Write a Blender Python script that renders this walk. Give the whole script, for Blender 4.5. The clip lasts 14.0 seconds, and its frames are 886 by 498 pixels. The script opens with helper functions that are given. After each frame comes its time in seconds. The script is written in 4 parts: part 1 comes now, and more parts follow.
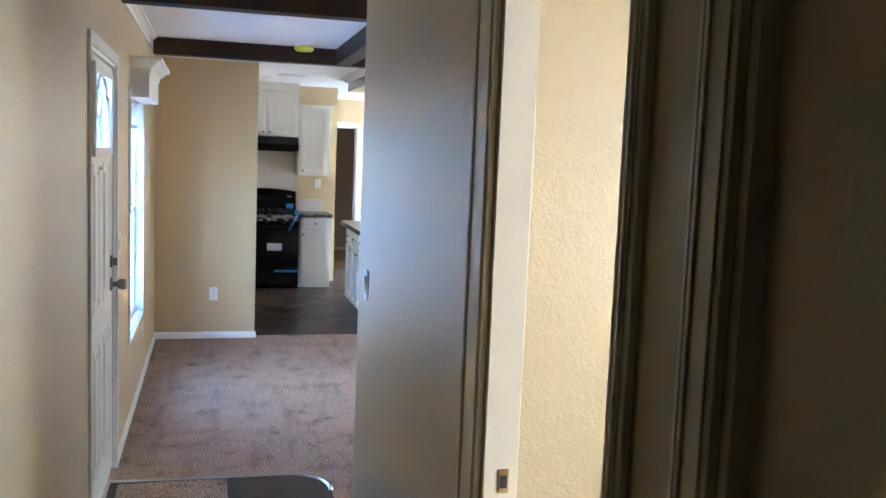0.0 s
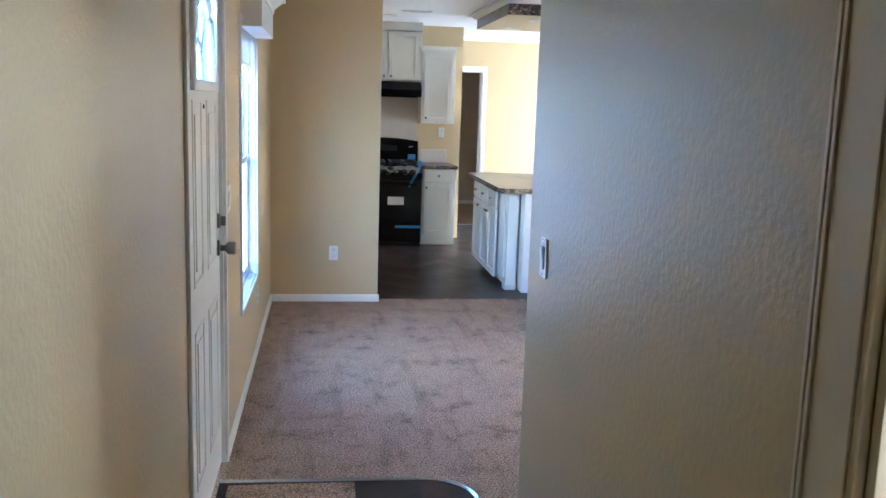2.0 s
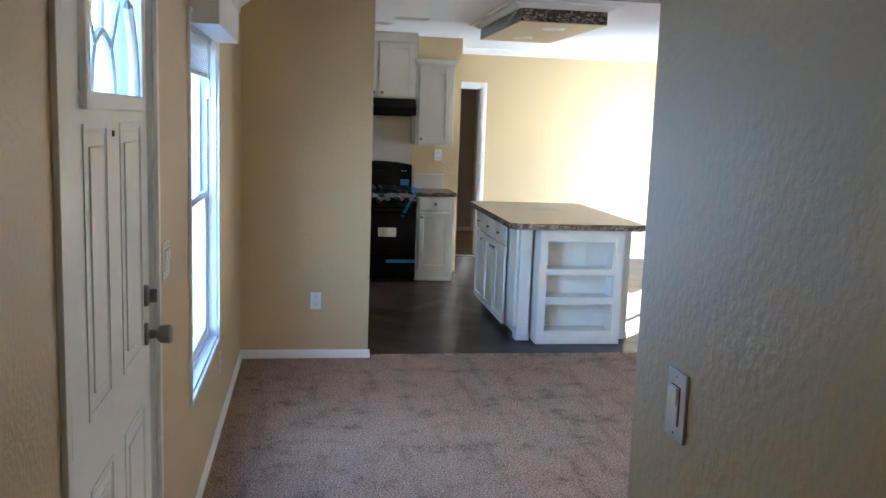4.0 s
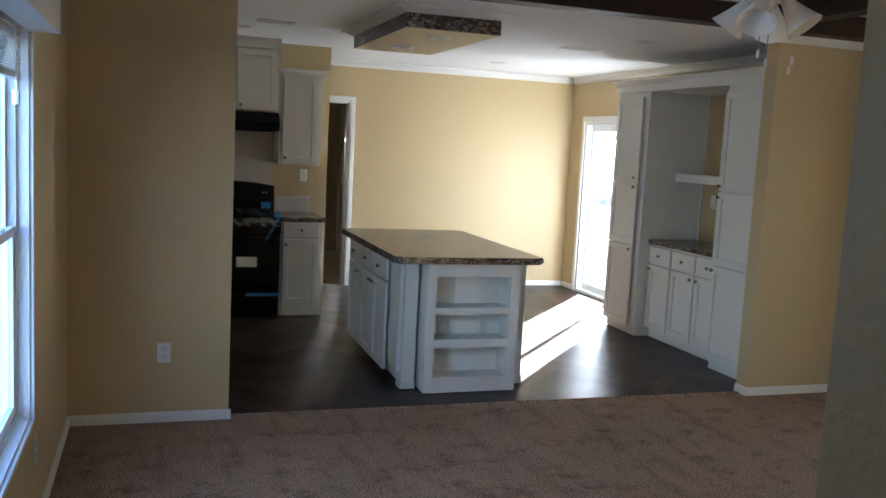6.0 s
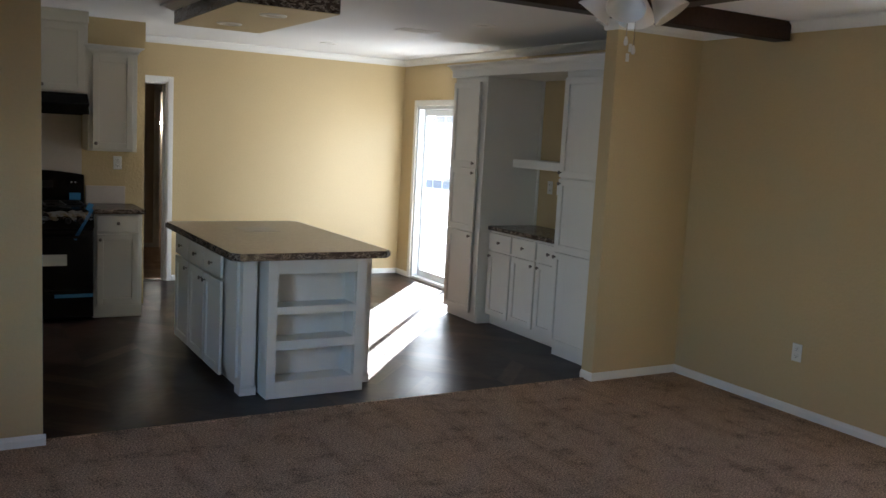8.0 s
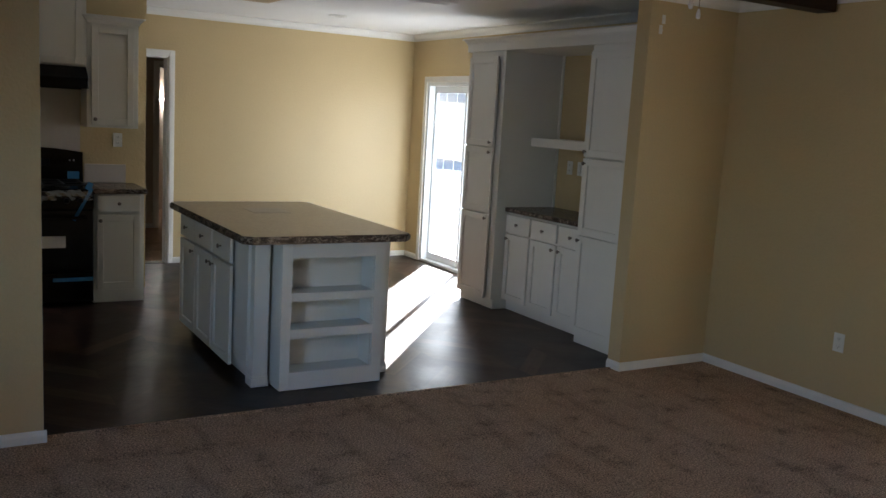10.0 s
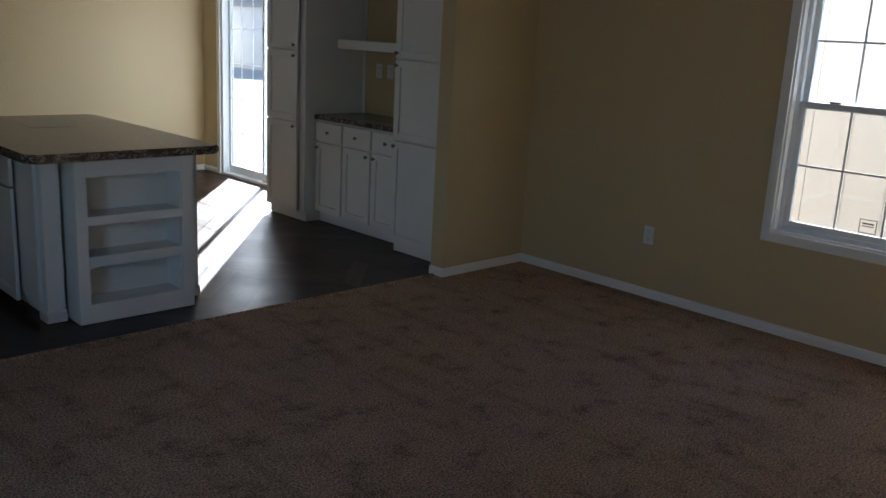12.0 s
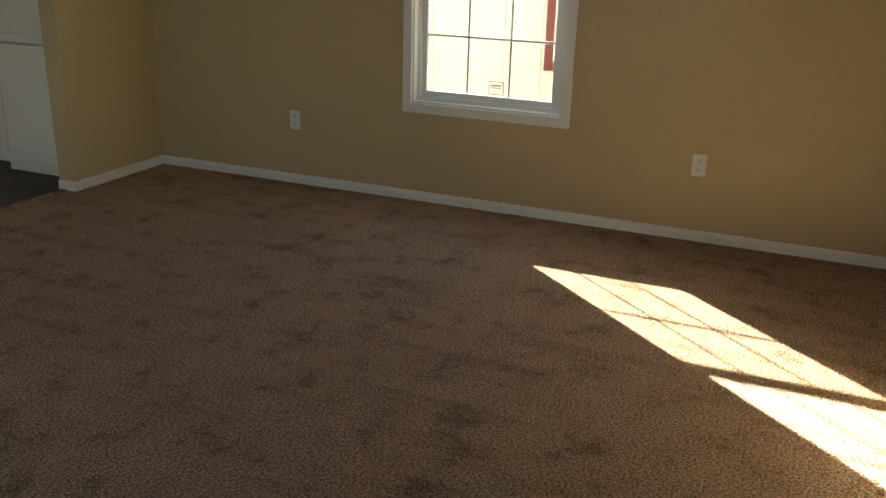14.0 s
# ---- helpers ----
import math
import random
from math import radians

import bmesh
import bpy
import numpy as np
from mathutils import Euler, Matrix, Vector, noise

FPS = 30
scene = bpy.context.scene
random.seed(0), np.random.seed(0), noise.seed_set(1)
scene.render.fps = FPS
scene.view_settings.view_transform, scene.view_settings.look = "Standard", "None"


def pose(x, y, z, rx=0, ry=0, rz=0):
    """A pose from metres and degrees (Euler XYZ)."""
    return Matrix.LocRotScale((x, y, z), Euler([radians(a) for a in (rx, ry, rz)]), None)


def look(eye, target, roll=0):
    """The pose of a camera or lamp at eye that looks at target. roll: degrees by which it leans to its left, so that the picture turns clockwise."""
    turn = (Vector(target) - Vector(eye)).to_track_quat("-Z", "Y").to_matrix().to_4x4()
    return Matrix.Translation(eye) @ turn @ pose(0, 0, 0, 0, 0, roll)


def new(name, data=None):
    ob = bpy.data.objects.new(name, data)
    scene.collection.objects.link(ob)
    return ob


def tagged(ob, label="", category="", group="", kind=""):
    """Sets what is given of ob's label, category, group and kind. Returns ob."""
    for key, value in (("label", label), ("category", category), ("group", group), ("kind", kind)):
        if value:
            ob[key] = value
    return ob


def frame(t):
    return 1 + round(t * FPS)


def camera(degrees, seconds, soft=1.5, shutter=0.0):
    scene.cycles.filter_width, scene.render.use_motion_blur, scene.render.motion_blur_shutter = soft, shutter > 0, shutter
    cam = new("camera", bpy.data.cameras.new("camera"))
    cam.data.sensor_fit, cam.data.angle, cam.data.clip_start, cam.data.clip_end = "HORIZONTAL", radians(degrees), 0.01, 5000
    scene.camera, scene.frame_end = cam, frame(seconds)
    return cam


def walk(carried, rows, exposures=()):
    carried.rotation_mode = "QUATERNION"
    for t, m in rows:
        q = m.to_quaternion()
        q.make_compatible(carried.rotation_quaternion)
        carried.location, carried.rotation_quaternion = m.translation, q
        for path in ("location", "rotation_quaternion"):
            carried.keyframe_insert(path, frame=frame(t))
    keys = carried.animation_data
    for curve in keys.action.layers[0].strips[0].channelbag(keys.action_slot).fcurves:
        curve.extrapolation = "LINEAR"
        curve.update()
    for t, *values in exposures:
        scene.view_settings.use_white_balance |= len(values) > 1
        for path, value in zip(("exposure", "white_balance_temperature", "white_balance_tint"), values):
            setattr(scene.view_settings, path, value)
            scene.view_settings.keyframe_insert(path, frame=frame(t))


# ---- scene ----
cam = camera(53.6, 14.0)
PATH = [
    (0, (0.471, -0.117, 1.691), (0.983, 1.805, 1.481), 2.3),
    (0.5, (0.435, 0.037, 1.66), (0.841, 1.981, 1.42), 1.7),
    (1, (0.406, 0.229, 1.664), (0.788, 2.17, 1.373), 1.9),
    (1.5, (0.409, 0.546, 1.635), (0.741, 2.493, 1.315), 1.8),
    (2, (0.431, 0.8, 1.611), (0.698, 2.755, 1.285), 1.8),
    (4.5, (0.459, 2.201, 1.648), (0.789, 4.153, 1.37), 2.2),
    (5, (0.43, 2.453, 1.677), (0.857, 4.388, 1.408), 2.9),
    (5.5, (0.424, 2.658, 1.641), (0.951, 4.572, 1.399), 3.2),
    (6, (0.445, 2.776, 1.64), (1.069, 4.662, 1.404), 3.0),
    (6.5, (0.433, 2.912, 1.649), (1.179, 4.753, 1.411), 3.1),
    (7, (0.392, 2.996, 1.679), (1.265, 4.778, 1.43), 3.2),
    (7.5, (0.396, 3.071, 1.666), (1.352, 4.809, 1.416), 3.2),
    (8, (0.414, 3.135, 1.666), (1.412, 4.849, 1.41), 3.1),
    (10.5, (0.426, 3.56, 1.627), (1.439, 5.253, 1.3), 3.5),
    (11, (0.418, 3.599, 1.63), (1.489, 5.247, 1.26), 3.2),
    (11.5, (0.43, 3.648, 1.619), (1.629, 5.192, 1.194), 3.0),
    (12, (0.457, 3.746, 1.583), (1.811, 5.14, 1.106), 3.0),
    (12.5, (0.515, 3.777, 1.559), (1.99, 5.018, 1.026), 2.5),
    (13, (0.599, 3.772, 1.545), (2.171, 4.86, 0.955), 1.7),
    (13.5, (0.56, 3.825, 1.462), (2.238, 4.722, 0.846), 1.8),
    (14, (0.566, 3.832, 1.494), (2.309, 4.549, 0.825), 1.6),
]
EXPOSURES = [(0, 6.1, 4900, 10), (1, 6.05, 4900, 10), (2, 6.0, 4850, 9), (4.5, 5.05, 5200, 9), (5.2, 4.6, 5300, 9), (6, 4.3, 5500, 9), (7, 4.22, 5650, 9), (7.5, 4.05, 5700, 9), (10.5, 3.62, 5800, 9), (11.5, 3.55, 5700, 9), (12, 2.8, 5500, 9), (12.5, 2.9, 5600, 8), (13, 3.2, 5900, 6), (13.5, 3.4, 6500, 4), (14, 3.6, 6900, 4)]
walk(cam, [(t, look(eye, target, roll)) for t, eye, target, roll in PATH], EXPOSURES)

# ---- world and light ----
SUN_WAY = Vector((-0.822, -0.92, -0.665)).normalized()
world = bpy.data.worlds.new("world")
scene.world = world
world.use_nodes = True
wn = world.node_tree
sky = wn.nodes.new("ShaderNodeTexSky")
sky.sky_type, sky.sun_disc = "NISHITA", False
sky.sun_elevation = math.asin(-SUN_WAY.z)
sky.sun_rotation = math.atan2(-SUN_WAY.x, -SUN_WAY.y)
wn.links.new(sky.outputs[0], wn.nodes["Background"].inputs[0])
wn.nodes["Background"].inputs[1].default_value = 0.10
sun = new("sun", bpy.data.lights.new("sun", "SUN"))
sun.data.energy, sun.data.angle, sun.data.color = 5.0, radians(0.55), (1.0, 0.95, 0.87)
sun.matrix_world = look((20, 22, 16), Vector((20, 22, 16)) + SUN_WAY)


def sky_lamp(name, eye, target, w, h, watts, colour=(0.9, 0.95, 1.0), spread=180):
    d = bpy.data.lights.new(name, "AREA")
    d.shape, d.size, d.size_y, d.energy, d.color = "RECTANGLE", w, h, watts, colour
    d.spread = radians(spread)
    ob = new(name, d)
    ob.matrix_world = look(eye, target)
    return ob


sky_lamp("bedroom_window_skylight", (5.42, -1.0, 1.4), (4.42, -0.4, 1.3), 1.6, 1.2, 2.8, (0.88, 0.95, 1.0))
sky_lamp("front_window_skylight", (-0.17, 5.84, 1.25), (1.0, 6.25, 0.85), 0.9, 1.4, 0.42, (0.88, 0.95, 1.0), 125)
# daylight in the sliding door's near leaf
sky_lamp("slider_skylight", (5.40, 10.95, 1.05), (4.6, 11.3, 1.0), 0.75, 1.8, 2.2, (0.93, 0.97, 1.0))

# ---- materials ----


def material(name, colour, rough=0.5, metal=0.0, var=0.08, scale=3.0, fine=60.0, bump=0.1, dist=0.002, spec=0.5):
    m = bpy.data.materials.new(name)
    m.use_nodes = True
    nt = m.node_tree
    b = nt.nodes["Principled BSDF"]
    b.inputs["Roughness"].default_value = rough
    b.inputs["Metallic"].default_value = metal
    b.inputs["Specular IOR Level"].default_value = spec
    co = nt.nodes.new("ShaderNodeTexCoord")
    geo = nt.nodes.new("ShaderNodeNewGeometry")
    n1 = nt.nodes.new("ShaderNodeTexNoise")
    n1.inputs["Scale"].default_value, n1.inputs["Detail"].default_value = scale, 4
    n2 = nt.nodes.new("ShaderNodeTexNoise")
    n2.inputs["Scale"].default_value, n2.inputs["Detail"].default_value = fine, 3
    nt.links.new(geo.outputs["Position"], n1.inputs["Vector"])
    nt.links.new(geo.outputs["Position"], n2.inputs["Vector"])
    add = nt.nodes.new("ShaderNodeMath")
    add.operation = "ADD"
    nt.links.new(n1.outputs["Fac"], add.inputs[0])
    nt.links.new(n2.outputs["Fac"], add.inputs[1])
    mr = nt.nodes.new("ShaderNodeMapRange")
    mr.inputs["From Min"].default_value, mr.inputs["From Max"].default_value = 0.6, 1.4
    mr.inputs["To Min"].default_value, mr.inputs["To Max"].default_value = 1 - var, 1 + var
    nt.links.new(add.outputs[0], mr.inputs["Value"])
    mx = nt.nodes.new("ShaderNodeVectorMath")
    mx.operation = "SCALE"
    mx.inputs[0].default_value = colour
    nt.links.new(mr.outputs[0], mx.inputs["Scale"])
    nt.links.new(mx.outputs[0], b.inputs["Base Color"])
    if bump:
        bp = nt.nodes.new("ShaderNodeBump")
        bp.inputs["Strength"].default_value, bp.inputs["Distance"].default_value = bump, dist
        nt.links.new(n2.outputs["Fac"], bp.inputs["Height"])
        nt.links.new(bp.outputs[0], b.inputs["Normal"])
    return m


def node(nt, kind, **inputs):
    n = nt.nodes.new(kind)
    for k, v in inputs.items():
        n.inputs[k.replace("_", " ")].default_value = v
    return n


def ramp(nt, source, stops):
    r = nt.nodes.new("ShaderNodeValToRGB")
    while len(r.color_ramp.elements) < len(stops):
        r.color_ramp.elements.new(0.5)
    for e, (p, c) in zip(r.color_ramp.elements, stops):
        e.position, e.color = p, (*c, 1)
    nt.links.new(source, r.inputs[0])
    return r


WALL = material("wall_paint", (0.555, 0.43, 0.23), 0.42, var=0.03, scale=1.2, fine=58, bump=0.5, dist=0.005)
WHITE = material("white_trim_paint", (0.80, 0.79, 0.75), 0.4, var=0.02, fine=90, bump=0.05, dist=0.001)
CAB = material("white_cabinet_paint", (0.74, 0.73, 0.68), 0.38, var=0.025, scale=4, fine=120, bump=0.05, dist=0.001)
CREAM = material("cream_trim_paint", (0.72, 0.61, 0.45), 0.45, var=0.03, fine=90, bump=0.05, dist=0.001)
CEIL = material("ceiling_texture", (0.82, 0.82, 0.81), 0.9, var=0.02, fine=70, bump=0.35, dist=0.003)
BEAM = material("dark_stained_wood", (0.028, 0.014, 0.008), 0.5, var=0.35, scale=6, fine=45, bump=0.2, spec=0.2)
BLACK = material("black_enamel", (0.003, 0.003, 0.0035), 0.2, var=0.1, bump=0, spec=0.18)
BLACKM = material("black_matt_metal", (0.006, 0.006, 0.0065), 0.45, var=0.1, bump=0.05, spec=0.2)
IRON = material("cast_iron", (0.02, 0.02, 0.021), 0.65, var=0.2, bump=0.2)
CHROME = material("brushed_nickel", (0.62, 0.60, 0.56), 0.25, metal=1.0, var=0.05, bump=0.03)
NICKEL = material("dark_nickel", (0.24, 0.22, 0.20), 0.28, metal=1.0, var=0.08, bump=0.03)
DARKM = material("dark_bronze", (0.06, 0.05, 0.042), 0.35, metal=0.8, var=0.1, bump=0.03)
BRASS = material("aged_brass", (0.5, 0.33, 0.14), 0.35, metal=1.0, var=0.1, bump=0.03)
VINYLW = material("white_vinyl", (0.78, 0.80, 0.80), 0.35, var=0.015, bump=0.02)
PLASTIC = material("white_plastic", (0.78, 0.78, 0.75), 0.35, var=0.01, bump=0.0)
SLOT = material("dark_slot", (0.02, 0.02, 0.02), 0.6, bump=0)
TAPE = material("blue_tape", (0.05, 0.24, 0.52), 0.5, var=0.08, bump=0.1)
PAPER = material("white_paper", (0.72, 0.72, 0.72), 0.6, var=0.05, bump=0.05)
YELLOW = material("yellow_plastic_cover", (0.72, 0.62, 0.06), 0.4, var=0.05, bump=0.05)
SPLASH = material("backsplash_panel", (0.55, 0.50, 0.46), 0.35, var=0.05, scale=2, bump=0.03)
RED = material("dark_red_paint", (0.10, 0.007, 0.013), 0.5, bump=0.05)
SIDING = material("cream_siding", (0.62, 0.60, 0.565), 0.7, var=0.04, scale=1.5, fine=40, bump=0.2)
GROUND = material("dry_ground", (0.42, 0.385, 0.34), 0.95, var=0.3, scale=0.6, fine=6, bump=0.6, dist=0.03)
ROOF = material("grey_shingle", (0.30, 0.29, 0.28), 0.9, var=0.2, bump=0.3)
# wall paint of the far room, its dimness put in as a greyer colour
DARKROOM = material("dimmed_wall_paint", (0.52, 0.43, 0.35), 0.6, var=0.04, bump=0.2)
FROST = material("frosted_glass_shade", (0.82, 0.80, 0.76), 0.25, var=0.03, bump=0.0)
BLADE = material("white_fan_blade", (0.74, 0.73, 0.71), 0.4, var=0.03, bump=0.03)


def carpet_material(name, colour):
    m = bpy.data.materials.new(name)
    m.use_nodes = True
    nt = m.node_tree
    b = nt.nodes["Principled BSDF"]
    b.inputs["Roughness"].default_value = 1.0
    b.inputs["Specular IOR Level"].default_value = 0.1
    b.inputs["Sheen Weight"].default_value = 0.03
    b.inputs["Sheen Roughness"].default_value = 0.6
    geo = nt.nodes.new("ShaderNodeNewGeometry")
    pos = geo.outputs["Position"]
    big = node(nt, "ShaderNodeTexNoise", Scale=5.0, Detail=9.0, Roughness=0.78)
    tuft = node(nt, "ShaderNodeTexVoronoi", Scale=150.0)
    pile = node(nt, "ShaderNodeTexNoise", Scale=110.0, Detail=4.0, Roughness=0.75)
    mp = node(nt, "ShaderNodeMapping")
    mp.inputs["Scale"].default_value = (7.0, 0.9, 1)
    mp.inputs["Rotation"].default_value = (0, 0, radians(2))
    lines = node(nt, "ShaderNodeTexNoise", Scale=1.3, Detail=3.0, Roughness=0.55)
    nt.links.new(pos, mp.inputs["Vector"])
    nt.links.new(mp.outputs[0], lines.inputs["Vector"])
    for n in (big, tuft, pile):
        nt.links.new(pos, n.inputs["Vector"])
    dark = tuple(c * 0.56 for c in colour)
    lite = tuple(min(1, c * 1.15) for c in colour)
    r1 = ramp(nt, big.outputs["Fac"], [(0.36, dark), (0.47, colour), (0.68, lite)])
    r2 = ramp(nt, lines.outputs["Fac"], [(0.34, (0.82, 0.81, 0.80)), (0.46, (1, 1, 1)), (0.7, (1.0, 1.0, 1.0))])
    r3 = ramp(nt, pile.outputs["Fac"], [(0.40, (0.33, 0.31, 0.30)), (0.60, (1.62, 1.62, 1.63))])
    a = nt.nodes.new("ShaderNodeMix")
    a.data_type, a.blend_type = "RGBA", "MULTIPLY"
    a.inputs["Factor"].default_value = 1
    nt.links.new(r1.outputs[0], a.inputs["A"])
    nt.links.new(r2.outputs[0], a.inputs["B"])
    c = nt.nodes.new("ShaderNodeMix")
    c.data_type, c.blend_type = "RGBA", "MULTIPLY"
    c.inputs["Factor"].default_value = 1
    nt.links.new(a.outputs["Result"], c.inputs["A"])
    nt.links.new(r3.outputs[0], c.inputs["B"])
    nt.links.new(c.outputs["Result"], b.inputs["Base Color"])
    s = nt.nodes.new("ShaderNodeMath")
    s.operation = "ADD"
    nt.links.new(tuft.outputs["Distance"], s.inputs[0])
    nt.links.new(pile.outputs["Fac"], s.inputs[1])
    bp = node(nt, "ShaderNodeBump", Strength=1.0, Distance=0.010)
    nt.links.new(s.outputs[0], bp.inputs["Height"])
    nt.links.new(bp.outputs[0], b.inputs["Normal"])
    return m


def vinyl_material(name):
    """Printed dark wood planks on sheet vinyl."""
    m = bpy.data.materials.new(name)
    m.use_nodes = True
    nt = m.node_tree
    b = nt.nodes["Principled BSDF"]
    b.inputs["Specular IOR Level"].default_value = 0.2
    geo = nt.nodes.new("ShaderNodeNewGeometry")
    pos = geo.outputs["Position"]
    sep = nt.nodes.new("ShaderNodeSeparateXYZ")
    nt.links.new(pos, sep.inputs[0])

    def calc(op, a, c):
        n = nt.nodes.new("ShaderNodeMath")
        n.operation = op
        for k, v in ((0, a), (1, c)):
            if isinstance(v, float):
                n.inputs[k].default_value = v
            else:
                nt.links.new(v, n.inputs[k])
        return n.outputs[0]

    # planks laid in a chevron: rows 0.42 m wide, slanting alternately
    zig = calc("PINGPONG", sep.outputs["X"], 0.42)
    slant = calc("ADD", sep.outputs["Y"], zig)
    row = calc("FLOOR", calc("DIVIDE", sep.outputs["X"], 0.42), 0.0)
    board = calc("FLOOR", calc("DIVIDE", slant, 0.17), 0.0)
    key = nt.nodes.new("ShaderNodeCombineXYZ")
    nt.links.new(row, key.inputs[0])
    nt.links.new(board, key.inputs[1])
    rnd = nt.nodes.new("ShaderNodeTexWhiteNoise")
    nt.links.new(key.outputs[0], rnd.inputs["Vector"])
    brick = ramp(nt, rnd.outputs["Value"], [(0.0, (0.014, 0.0075, 0.005)), (0.6, (0.030, 0.016, 0.011)), (0.9, (0.055, 0.031, 0.021)), (1.0, (0.085, 0.052, 0.036))])
    along = nt.nodes.new("ShaderNodeCombineXYZ")
    nt.links.new(calc("MULTIPLY", sep.outputs["X"], 1.6), along.inputs[0])
    nt.links.new(calc("MULTIPLY", slant, 14.0), along.inputs[1])
    grain = node(nt, "ShaderNodeTexNoise", Scale=3.0, Detail=6.0, Roughness=0.65)
    nt.links.new(along.outputs[0], grain.inputs["Vector"])
    patch = node(nt, "ShaderNodeTexNoise", Scale=3.0, Detail=3.0)
    nt.links.new(pos, patch.inputs["Vector"])
    r = ramp(nt, grain.outputs["Fac"], [(0.3, (0.55, 0.5, 0.5)), (0.7, (1.4, 1.4, 1.4))])
    mx = nt.nodes.new("ShaderNodeMix")
    mx.data_type, mx.blend_type = "RGBA", "MULTIPLY"
    mx.inputs["Factor"].default_value = 1
    nt.links.new(brick.outputs["Color"], mx.inputs["A"])
    nt.links.new(r.outputs[0], mx.inputs["B"])
    nt.links.new(mx.outputs["Result"], b.inputs["Base Color"])
    rr = node(nt, "ShaderNodeMapRange")
    rr.inputs["To Min"].default_value, rr.inputs["To Max"].default_value = 0.24, 0.42
    nt.links.new(patch.outputs["Fac"], rr.inputs["Value"])
    nt.links.new(rr.outputs[0], b.inputs["Roughness"])
    bp = node(nt, "ShaderNodeBump", Strength=0.12, Distance=0.002)
    nt.links.new(grain.outputs["Fac"], bp.inputs["Height"])
    wav = node(nt, "ShaderNodeBump", Strength=0.25, Distance=0.02)
    nt.links.new(patch.outputs["Fac"], wav.inputs["Height"])
    nt.links.new(bp.outputs[0], wav.inputs["Normal"])
    nt.links.new(wav.outputs[0], b.inputs["Normal"])
    return m


def laminate_material(name, dark, mid, lite, rough=0.3, scale=14.0):
    """Mottled granite-look laminate."""
    m = bpy.data.materials.new(name)
    m.use_nodes = True
    nt = m.node_tree
    b = nt.nodes["Principled BSDF"]
    b.inputs["Roughness"].default_value = rough
    geo = nt.nodes.new("ShaderNodeNewGeometry")
    n1 = node(nt, "ShaderNodeTexNoise", Scale=scale, Detail=5.0, Roughness=0.62, Distortion=1.5)
    mp = node(nt, "ShaderNodeMapping")
    mp.inputs["Scale"].default_value = (1, 1, 1.8)
    nt.links.new(geo.outputs["Position"], mp.inputs["Vector"])
    nt.links.new(mp.outputs[0], n1.inputs["Vector"])
    r = ramp(nt, n1.outputs["Fac"], [(0.36, dark), (0.44, mid), (0.49, dark), (0.55, lite), (0.59, mid), (0.66, dark)])
    nt.links.new(r.outputs[0], b.inputs["Base Color"])
    bp = node(nt, "ShaderNodeBump", Strength=0.05, Distance=0.001)
    nt.links.new(n1.outputs["Fac"], bp.inputs["Height"])
    nt.links.new(bp.outputs[0], b.inputs["Normal"])
    return m


def glass_material(name, tint=(1, 1, 1), rough=0.0, mix=0.1):
    m = bpy.data.materials.new(name)
    m.use_nodes = True
    nt = m.node_tree
    out = nt.nodes["Material Output"]
    t = nt.nodes.new("ShaderNodeBsdfTransparent")
    t.inputs[0].default_value = (*tint, 1)
    g = nt.nodes.new("ShaderNodeBsdfGlossy")
    g.inputs["Roughness"].default_value = rough
    mx = nt.nodes.new("ShaderNodeMixShader")
    mx.inputs[0].default_value = mix
    nt.links.new(t.outputs[0], mx.inputs[1])
    nt.links.new(g.outputs[0], mx.inputs[2])
    nt.links.new(mx.outputs[0], out.inputs[0])
    return m


CARPET = carpet_material("taupe_carpet", (0.49, 0.34, 0.225))
VINYL = vinyl_material("dark_wood_vinyl")
GRANITE = laminate_material("granite_laminate", (0.022, 0.015, 0.012), (0.095, 0.065, 0.048), (0.38, 0.31, 0.25), 0.26)
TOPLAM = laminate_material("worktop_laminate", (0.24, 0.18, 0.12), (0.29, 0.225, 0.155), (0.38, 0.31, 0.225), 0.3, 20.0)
GLASS = glass_material("window_glass", mix=0.05)
# front window: the blue of the sky is put into the glass tint
SKYTINT = glass_material("sky_tint_window_glass", (0.66, 0.76, 0.88), 0.0, 0.05)
OBSCURE = glass_material("obscure_door_glass", (0.42, 0.50, 0.58), 0.2, 0.06)
# grey tint added to the sliding door's panes to dim the bright outdoors
DIMMED = glass_material("view_dimming_door_glass", (0.72, 0.73, 0.74), 0.0, 0.05)
SCREEN = glass_material("insect_screen", (0.80, 0.79, 0.77), 0.5, 0.02)
FILM = glass_material("clear_plastic_wrap", (0.93, 0.95, 0.97), 0.15, 0.28)

# ---- mesh helpers ----
Z = Vector((0, 0, 1))
XP, XM, YP, YM = Vector((1, 0, 0)), Vector((-1, 0, 0)), Vector((0, 1, 0)), Vector((0, -1, 0))


def box(bm, x0, x1, y0, y1, z0, z1, bevel=0.0):
    """A box; bevel rounds all its edges off in one step."""
    xs, ys, zs = sorted((x0, x1)), sorted((y0, y1)), sorted((z0, z1))
    v = [bm.verts.new((x, y, z)) for x in xs for y in ys for z in zs]
    f = [bm.faces.new([v[i] for i in q]) for q in ((0, 1, 3, 2), (4, 6, 7, 5), (0, 4, 5, 1), (2, 3, 7, 6), (0, 2, 6, 4), (1, 5, 7, 3))]
    if bevel:
        edges = list({e for face in f for e in face.edges})
        bmesh.ops.bevel(bm, geom=edges, offset=bevel, segments=2, affect="EDGES", profile=0.6)


